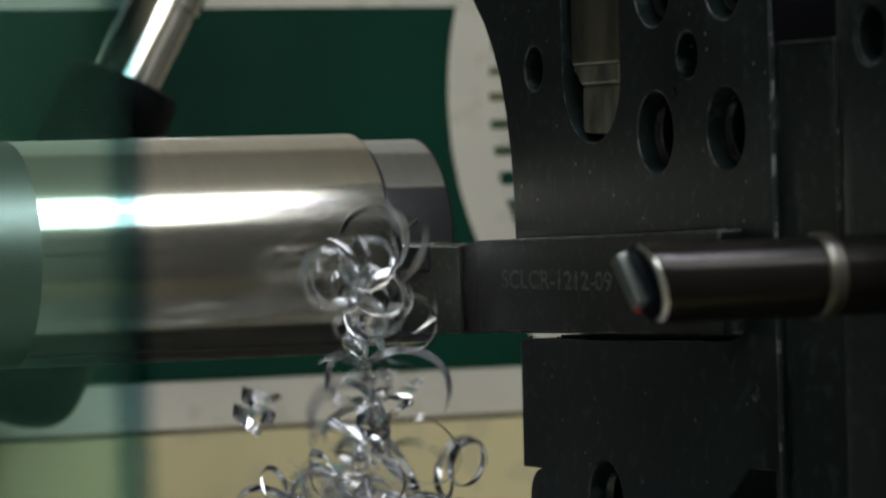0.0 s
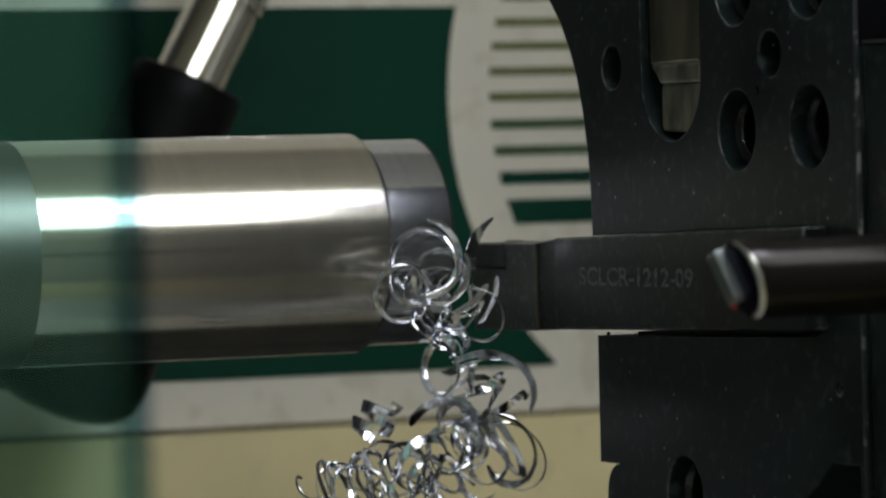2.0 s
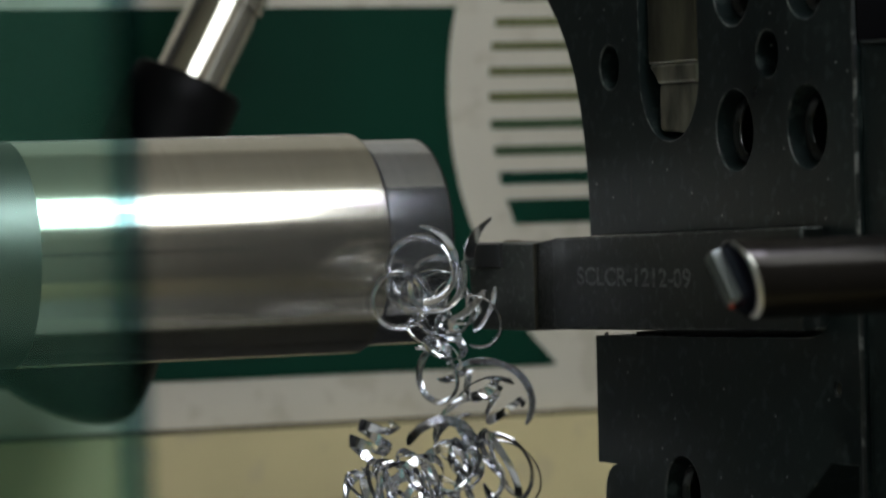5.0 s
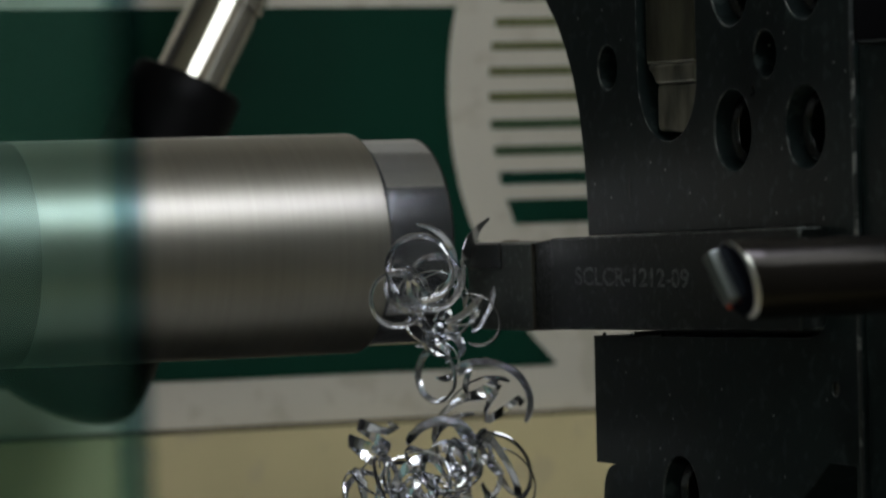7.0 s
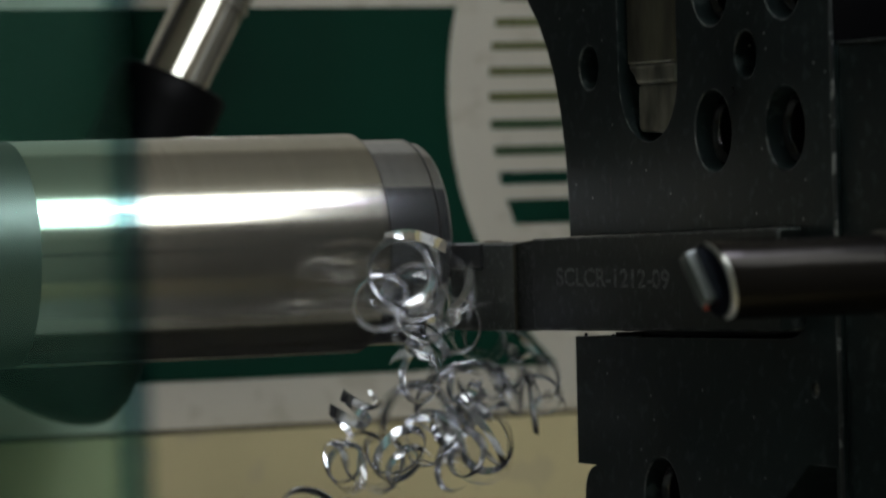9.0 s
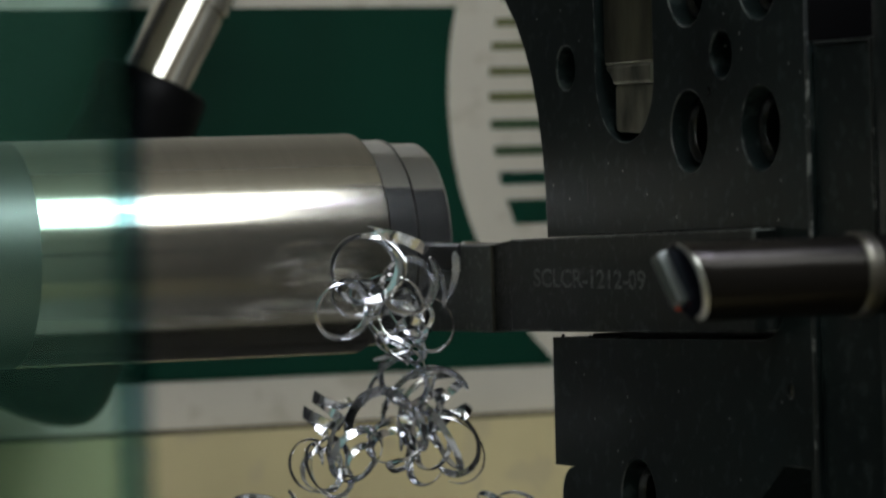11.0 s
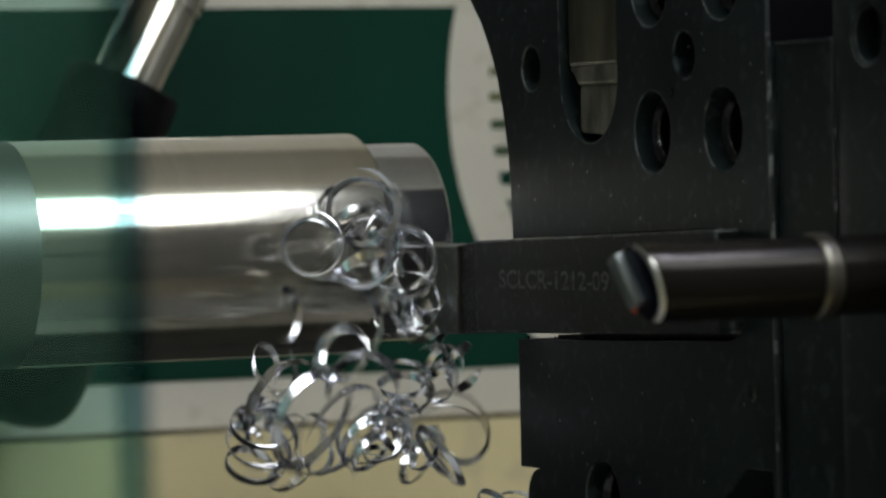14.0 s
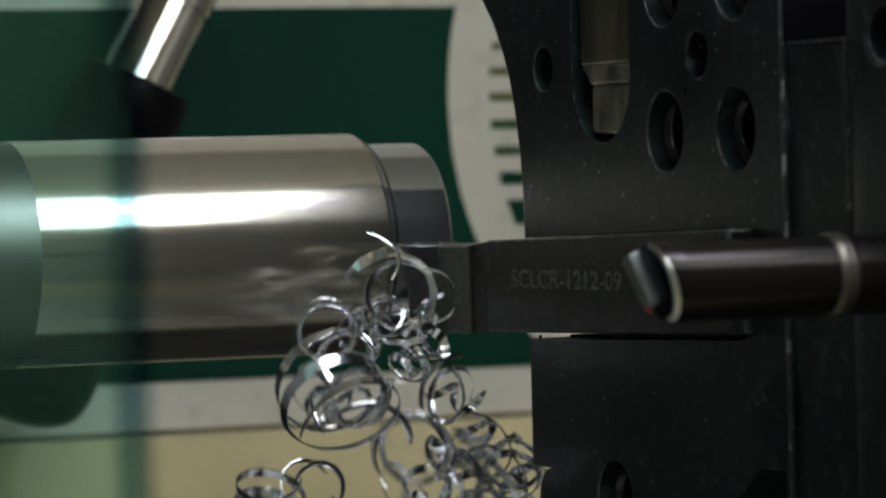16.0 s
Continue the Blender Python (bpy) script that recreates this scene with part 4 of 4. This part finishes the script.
    hang("low_b", rnd, [(0, -29.8, -35.5), (0.5, -21.6, -31.5), (1, -19, -31.7), (1.5, -13, -32), (2, -17, -33), (3, -17.2, -33.9), (4, -17.4, -35.6), (6.5, -17.7, -35.7), (7.5, -17.9, -35.6), (8, -18.6, -34.4), (8.5, -19, -34.5), (9, -20.3, -31.6), (11.5, -28.4, -32.4), (12, -26.8, -31.6), (12.5, -28.4, -31.7), (13, -27.8, -34.4), (13.5, -28.6, -34.3), (14, -30, -28.7), (14.5, -30.2, -29.5), (15, -29, -31.5), (15.5, -28.7, -32.1), (16, -29.8, -34.9)])
    hang("low_c", rnd, [(0, -25.4, -32.8), (0.5, -19.3, -29.1), (1, -16.7, -29.2), (1.5, -10.6, -29.5), (2, -14.3, -30.6), (3, -14.5, -31.5), (4, -14.7, -33.2), (6.5, -15, -33.3), (7.5, -15.1, -33.2), (8, -16.9, -32.2), (8.5, -16.9, -31.8), (9, -17.6, -29.2), (11.5, -24.5, -28.9), (12, -24.1, -30), (12.5, -25.3, -29.2), (13, -25.1, -32), (13.5, -26, -31.9), (14, -22.2, -27.4), (14.5, -20.2, -28.3), (15, -18.9, -30.3), (15.5, -18.7, -30.9), (16, -8.3, -36.1)])
    hang("low_d", rnd, [(0, -6.8, -31.5), (0.5, -9.8, -30.6), (1, -7.2, -30.7), (1.5, -1.1, -31), (2, -3.4, -31.7), (3, -3.7, -32.7), (4, -3.9, -34.4), (6.5, -4.2, -34.5), (7.5, -4.3, -34.4), (8, -5.8, -33.7), (8.5, -4.8, -32.2), (9, -6.8, -30.3), (11.5, -12.4, -29.2), (12, -9.2, -30.6), (12.5, -10.6, -29.4), (13, -14.4, -33.1), (13.5, -15.2, -33.1), (14, -12.9, -29.6), (14.5, -8.3, -30.6), (15, -7, -32.7), (15.5, -6.8, -33.3), (16, 3.2, -35.9)])
    hang("low_e", rnd, [(0, -35.2, -37.9), (0.5, -25.5, -36), (1, -22.9, -36.2), (1.5, -17, -36.5), (2, -20.8, -31.9), (3, -21, -32.9), (4, -21.3, -34.6), (6.5, -21.5, -34.7), (7.5, -21.7, -34.6), (8, -22.4, -34), (8.5, -23.6, -34.2), (9, -24.1, -30.6), (11.5, -30.8, -31.6), (12, -33.1, -30.8), (12.5, -33.5, -30.8), (13, -31.5, -33.3), (13.5, -32.3, -33.3), (14, -32.6, -31.6), (14.5, -26.3, -32.7), (15, -25.1, -34.8), (15.5, -24.8, -35.3), (16, -22.6, -22.6)])
    hang("low_f", rnd, [(0, -19.8, -28.6), (0.5, -5.3, -25.3), (1, -2.6, -25.4), (1.5, 3.5, -25.7), (2, -2.8, -27), (3, -3.1, -28), (4, -3.3, -29.8), (6.5, -3.6, -29.8), (7.5, -3.7, -29.7), (8, -3.3, -30.1), (8.5, -5, -28.4), (9, -6.2, -25.7), (11.5, -13.4, -25.3), (12, -7.0, -25.7), (12.5, -7.9, -25.7), (13, -13.9, -28.5), (13.5, -14.7, -28.4), (14, -13, -28.6), (14.5, -15, -29.3), (15, -13.8, -31.4), (15.5, -13.6, -32), (16, -3, -34)])
    hang("low_g", rnd, [(0, -21.3, -27.4), (0.5, -11, -27.9), (1, -8.4, -28), (1.5, -2.3, -28.3), (2, -3.7, -26.6), (3, -3.9, -27.6), (4, -4.1, -29.3), (6.5, -4.4, -29.4), (7.5, -4.5, -29.3), (8, -5, -27.3), (8.5, -6.9, -28.8), (9, -7, -25.3), (11.5, -12.9, -25.1), (12, -13.5, -25), (12.5, -15.2, -24.2), (13, -14.6, -28.1), (13.5, -15.5, -28), (14, -21.4, 3.8), (14.5, -28.4, 3.3), (15, -27.2, 1.2), (15.5, -27, 0.7), (16, -25.9, -20.9)])
    hang("low_i", rnd, [(0, -33.3, -38.6), (0.5, -27.3, -39), (1, -24.8, -39.1), (1.5, -18.8, -39.5), (2, -22.9, -41.2), (3, -23.1, -42.2), (4, -23.3, -43.9), (6.5, -23.6, -44), (7.5, -23.7, -43.9), (8, -23.9, -42.8), (8.5, -24.6, -43.2), (9, -26.1, -39.9), (11.5, -32.3, -40), (12, -32.5, -39.8), (12.5, -34.1, -39.8), (13, -33.5, -42.6), (13.5, -34.4, -42.5), (14, -34.6, -9.1), (14.5, -35.7, -9.8), (15, -34.5, -11.8), (15.5, -34.3, -12.4), (16, -29.4, -23.9)])
    hang("low_j", rnd, [(0, -26.5, -39), (0.5, -21.4, -39.3), (1, -18.8, -39.5), (1.5, -12.8, -39.8), (2, -16, -42), (3, -16.2, -43), (4, -16.4, -44.7), (6.5, -16.7, -44.8), (7.5, -16.8, -44.7), (8, -17.1, -44.2), (8.5, -17.2, -43.5), (9, -19.3, -40.6), (11.5, -24.8, -40.4), (12, -26.1, -40.7), (12.5, -26.2, -41), (13, -26.8, -43.4), (13.5, -27.6, -43.3), (14, -26.3, -15.3), (14.5, -25.8, -16.1), (15, -24.6, -18.1), (15.5, -24.3, -18.7), (16, -25.8, -16.1)])
    hang("low_k", rnd, [(0, -21.4, -39.3), (0.5, -16.2, -39.2), (1, -13.6, -39.4), (1.5, -7.5, -39.7), (2, -9.9, -42.8), (3, -10.2, -43.8), (4, -10.4, -45.5), (6.5, -10.7, -45.6), (7.5, -10.8, -45.5), (8, -11.9, -44.7), (8.5, -12.2, -44.1), (9, -13.3, -41.4), (11.5, -19.8, -40.9), (12, -18.8, -41.6), (12.5, -20.6, -40.7), (13, -20.8, -44.1), (13.5, -21.7, -44.1), (14, -17.7, -20.8), (14.5, -4.9, -26.5), (15, -4.1, -28.9), (15.5, -2.9, -29.8), (16, -1.6, -33.1)])
    hang("low_l", rnd, [(0, -37.5, -38.8), (0.5, -31.6, -38.7), (1, -29, -38.9), (1.5, -23.1, -39.2), (2, -28, -40.9), (3, -28.2, -41.9), (4, -28.4, -43.6), (6.5, -28.7, -43.6), (7.5, -28.8, -43.6), (8, -30.3, -42.3), (8.5, -30.5, -42.9), (9, -31.2, -39.5), (11.5, -38, -39.9), (12, -37.3, -39.1), (12.5, -38.5, -39), (13, -38.6, -42.3), (13.5, -39.4, -42.2), (14, -38, -27.4), (14.5, -41.3, -27.2), (15, -39.3, -28.1), (15.5, -38, -28.2), (16, -37, -36.1)])
    hang("low_m", rnd, [(0, -16.2, -39.6), (0.5, -11, -39.9), (1, -8.4, -40.1), (1.5, -2.3, -40.4), (2, -4.7, -42.7), (3, -4.9, -43.7), (4, -5.1, -45.4), (6.5, -5.4, -45.5), (7.5, -5.5, -45.4), (8, -6.1, -44.5), (8.5, -6, -43.8), (9, -8, -41.3), (11.5, -14.3, -42), (12, -16, -41.3), (12.5, -16.6, -40.8), (13, -15.7, -44), (13.5, -16.5, -44), (14, -18, -2.1), (14.5, -20.7, -2.8), (15, -19.4, -4.9), (15.5, -19.2, -5.4), (16, -17.6, -28.4)])
    hang("low_h", rnd, [(0, -29.9, -29.5), (0.5, -22.7, -29.9), (1, -20.1, -30.1), (1.5, -14.1, -30.4), (2, -11.6, -30.5), (3, -11.8, -31.5), (4, -12.1, -33.2), (6.5, -12.3, -33.3), (7.5, -12.5, -33.2), (8, -12.8, -32.5), (8.5, -12.3, -33), (9, -14.9, -29.1), (11.5, -20.5, -29.2), (12, -22.3, -29.3), (12.5, -24.3, -30), (13, -22.5, -31.9), (13.5, -23.3, -31.9), (14, -22, -28.2), (14.5, -22.8, -28.9), (15, -21.5, -31), (15.5, -21.3, -31.6), (16, -16.1, -35.7)])
    hang("great_coil", rnd, [(0, -27.6, -50.7), (1.5, -19.1, -51.2), (4, -20, -52), (8, -20.9, -51.9), (13.5, -27.6, -50.7), (14, -30.3, -25.3), (14.5, -30.3, -14.7), (15, -30.6, -15.2), (15.5, -30.3, -15.9), (16, -25.7, -22)])
    hang("thin_loop", rnd, [(0, -21.2, -6.8), (0.5, -20.7, -6), (1, -16, -6.2), (1.5, -8.7, -5.6), (2, -10.9, -7.2), (4, -11.3, -7.3), (6.5, -11.5, -7.8), (7.5, -11.3, -7.5), (8, -12.2, -7.5), (9, -14.4, -7.8), (11.5, -19.1, -8), (13.5, -23.4, -7.9), (14, -21.4, 0.4), (14.5, -21.8, 0.8), (15, -21.4, -0.4), (15.5, -21, -1.6), (16, -18.4, -13.2)])
    hang("thin_arc", rnd, [(0, -12.4, -28.7), (0.5, -8.1, -28.9), (1, -4.5, -28.3), (1.5, 2.5, -29.4), (2, 1.1, -30.2), (4, 0.2, -32.5), (6.5, 0.1, -32.9), (7.5, -2.1, -34), (9, -3.7, -29.1), (11.5, -9.8, -28.8), (13.5, -10.7, -30.4), (14, -8.9, -26.4), (14.5, -6.2, -25), (15, -6.2, -25), (15.5, -5.3, -25), (16, -4.5, -28.3)])
    hang("twist", rnd, [(0, -24.8, -13.1), (0.5, -19, -12.1), (1, -14.9, -12.3), (1.5, -8.8, -12.5), (2, -12, -12.8), (3, -12.2, -13), (4, -12.4, -13.4), (6.5, -12.7, -14), (7.5, -12.8, -13.2), (8, -13.9, -13.4), (8.5, -15.1, -12.8), (9, -15.4, -14), (11.5, -20.5, -14.5), (12, -22.1, -14.7), (12.5, -22.3, -14.1), (13, -22.8, -14.2), (13.5, -23.7, -14.2), (14, -15.9, -10.1), (14.5, -15.5, -12.4), (15, -15.2, -13.2), (15.5, -15.2, -14), (16, -18, -16.3)])
    hang("wave", rnd, [(0, -18.6, -18.4), (0.5, -12.8, -17.4), (1, -8.7, -17.6), (1.5, -2.6, -17.8), (2, -5.8, -18.1), (3, -6, -18.3), (4, -6.2, -18.7), (6.5, -6.5, -19.3), (7.5, -6.6, -18.5), (8, -7.7, -18.7), (8.5, -8.9, -18.1), (9, -9.2, -19.3), (11.5, -14.3, -19.8), (12, -15.9, -20), (12.5, -16.1, -19.4), (13, -16.6, -19.5), (13.5, -17.5, -19.5), (14, -9.5, -17.6), (14.5, -8.2, -17.6), (15, -8.2, -17.6), (15.5, -6.9, -18.5), (16, -8.7, -20.8)])
    hang("drift", rnd, [(0, -23, -24.9), (0.5, -18.9, -28.3), (1, -16.3, -28.4), (1.5, -10.2, -28.7), (2, -8.6, -27.2), (3, -8.8, -28.1), (4, -9, -29.9), (6.5, -9.3, -30), (7.5, -9.5, -29.9), (8, -11.1, -29.5), (8.5, -10.4, -28.7), (9, -11.9, -25.8), (11.5, -18.3, -26), (12, -19.6, -25.7), (12.5, -20, -26.2), (13, -19.5, -28.7), (13.5, -20.3, -28.6), (14, -19.6, -25.8), (14.5, -22.3, -28), (15, -21.8, -28.8), (15.5, -20.7, -32.1), (16, -12.8, -29.3)])
    hang("sliver", rnd, [(0, -32.5, -2.8), (0.5, -26.7, -1.8), (1, -22.6, -2), (1.5, -16.5, -2.2), (2, -19.7, -2.5), (3, -19.9, -2.7), (4, -20.1, -3.1), (6.5, -20.4, -3.7), (7.5, -20.5, -2.9), (8, -21.6, -3.1), (8.5, -22.8, -2.5), (9, -23.1, -3.7), (11.5, -28.2, -4.2), (12, -29.8, -4.4), (12.5, -30.0, -3.8), (13, -30.5, -3.9), (13.5, -31.4, -3.9), (14, -28.2, -1.2), (14.5, -29.5, 0.4), (15, -29.1, -0.8), (15.5, -29.1, -1.5), (16, -27.8, -5.1)])
    hang("flung_a", rnd, [(0, -23.7, -34.3), (4, -18.6, -34.2), (7.6, -15.1, -33.2), (7.8, -11, -10.3), (8, -4.5, 2.2), (8.2, -1.7, 7.7), (8.5, -4.1, 14.2), (8.7, -5.4, 0.7), (9, -1.6, -17.1), (10, -4.9, -40.2), (16, -4.9, -40.2)])
    hang("flung_b", rnd, [(0, -30.5, -34.4), (4, -22.9, -34.4), (7.6, -19.4, -33), (7.8, -11.7, -7.1), (8, -2.6, 6.2), (8.2, 0.3, 14.1), (8.5, -2.6, 7.8), (8.7, -2.1, -5.9), (9, 1.7, -23.7), (10, -1.4, -41.2), (16, -1.4, -41.2)])
    hang("flung_c", rnd, [(0, -18.6, -35.4), (4, -10, -35.1), (7.6, -11.7, -34.2), (7.8, -10.2, -11.9), (8, -7.3, -3.3), (8.2, -5.3, 3.8), (8.5, -5.5, 10.2), (8.7, -4.7, -4.2), (9, -4.3, -21), (10, -10.2, -40.7), (16, -10.2, -40.7)])
    hang("flung_d", rnd, [(0, -21.4, -35.3), (4, -16.4, -35.2), (7.6, -12.8, -34.2), (7.8, -6.5, -14.8), (8, 0.0, -2.3), (8.2, 2.8, 3.2), (8.5, 0.4, 9.7), (8.7, -0.9, -3.8), (9, 2.9, -21.6), (10, -0.4, -41.2), (16, -0.4, -41.2)])
    hang("flung_e", rnd, [(0, -25.4, -35.3), (4, -20.4, -35.2), (7.6, -16.9, -34.2), (7.8, -14.5, -6.8), (8, -8.0, 5.7), (8.2, -5.2, 11.2), (8.5, -7.6, 17.7), (8.7, -8.9, 4.2), (9, -5.1, -13.6), (10, -8.4, -41.2), (16, -8.4, -41.2)])
    turn, rows = -26.0, []
    for t, d in SPIN:
        turn += d
        rows.append((t, pose(0, 0, 0, turn)))
    walk(workpiece, rows)
    walk(lever, [(t, pose((0 if 2 <= t <= 7.5 else min(0, s + (0.6 if t > 7.5 else 0))) * MM, 0, 0)) for t, s in SLIDE])
    walk(layer, [(t, pose(max(-14.85, -4.47 if t < 8 else s - 3.15) * MM, 0, 0)) for t, s in SLIDE])


motions()
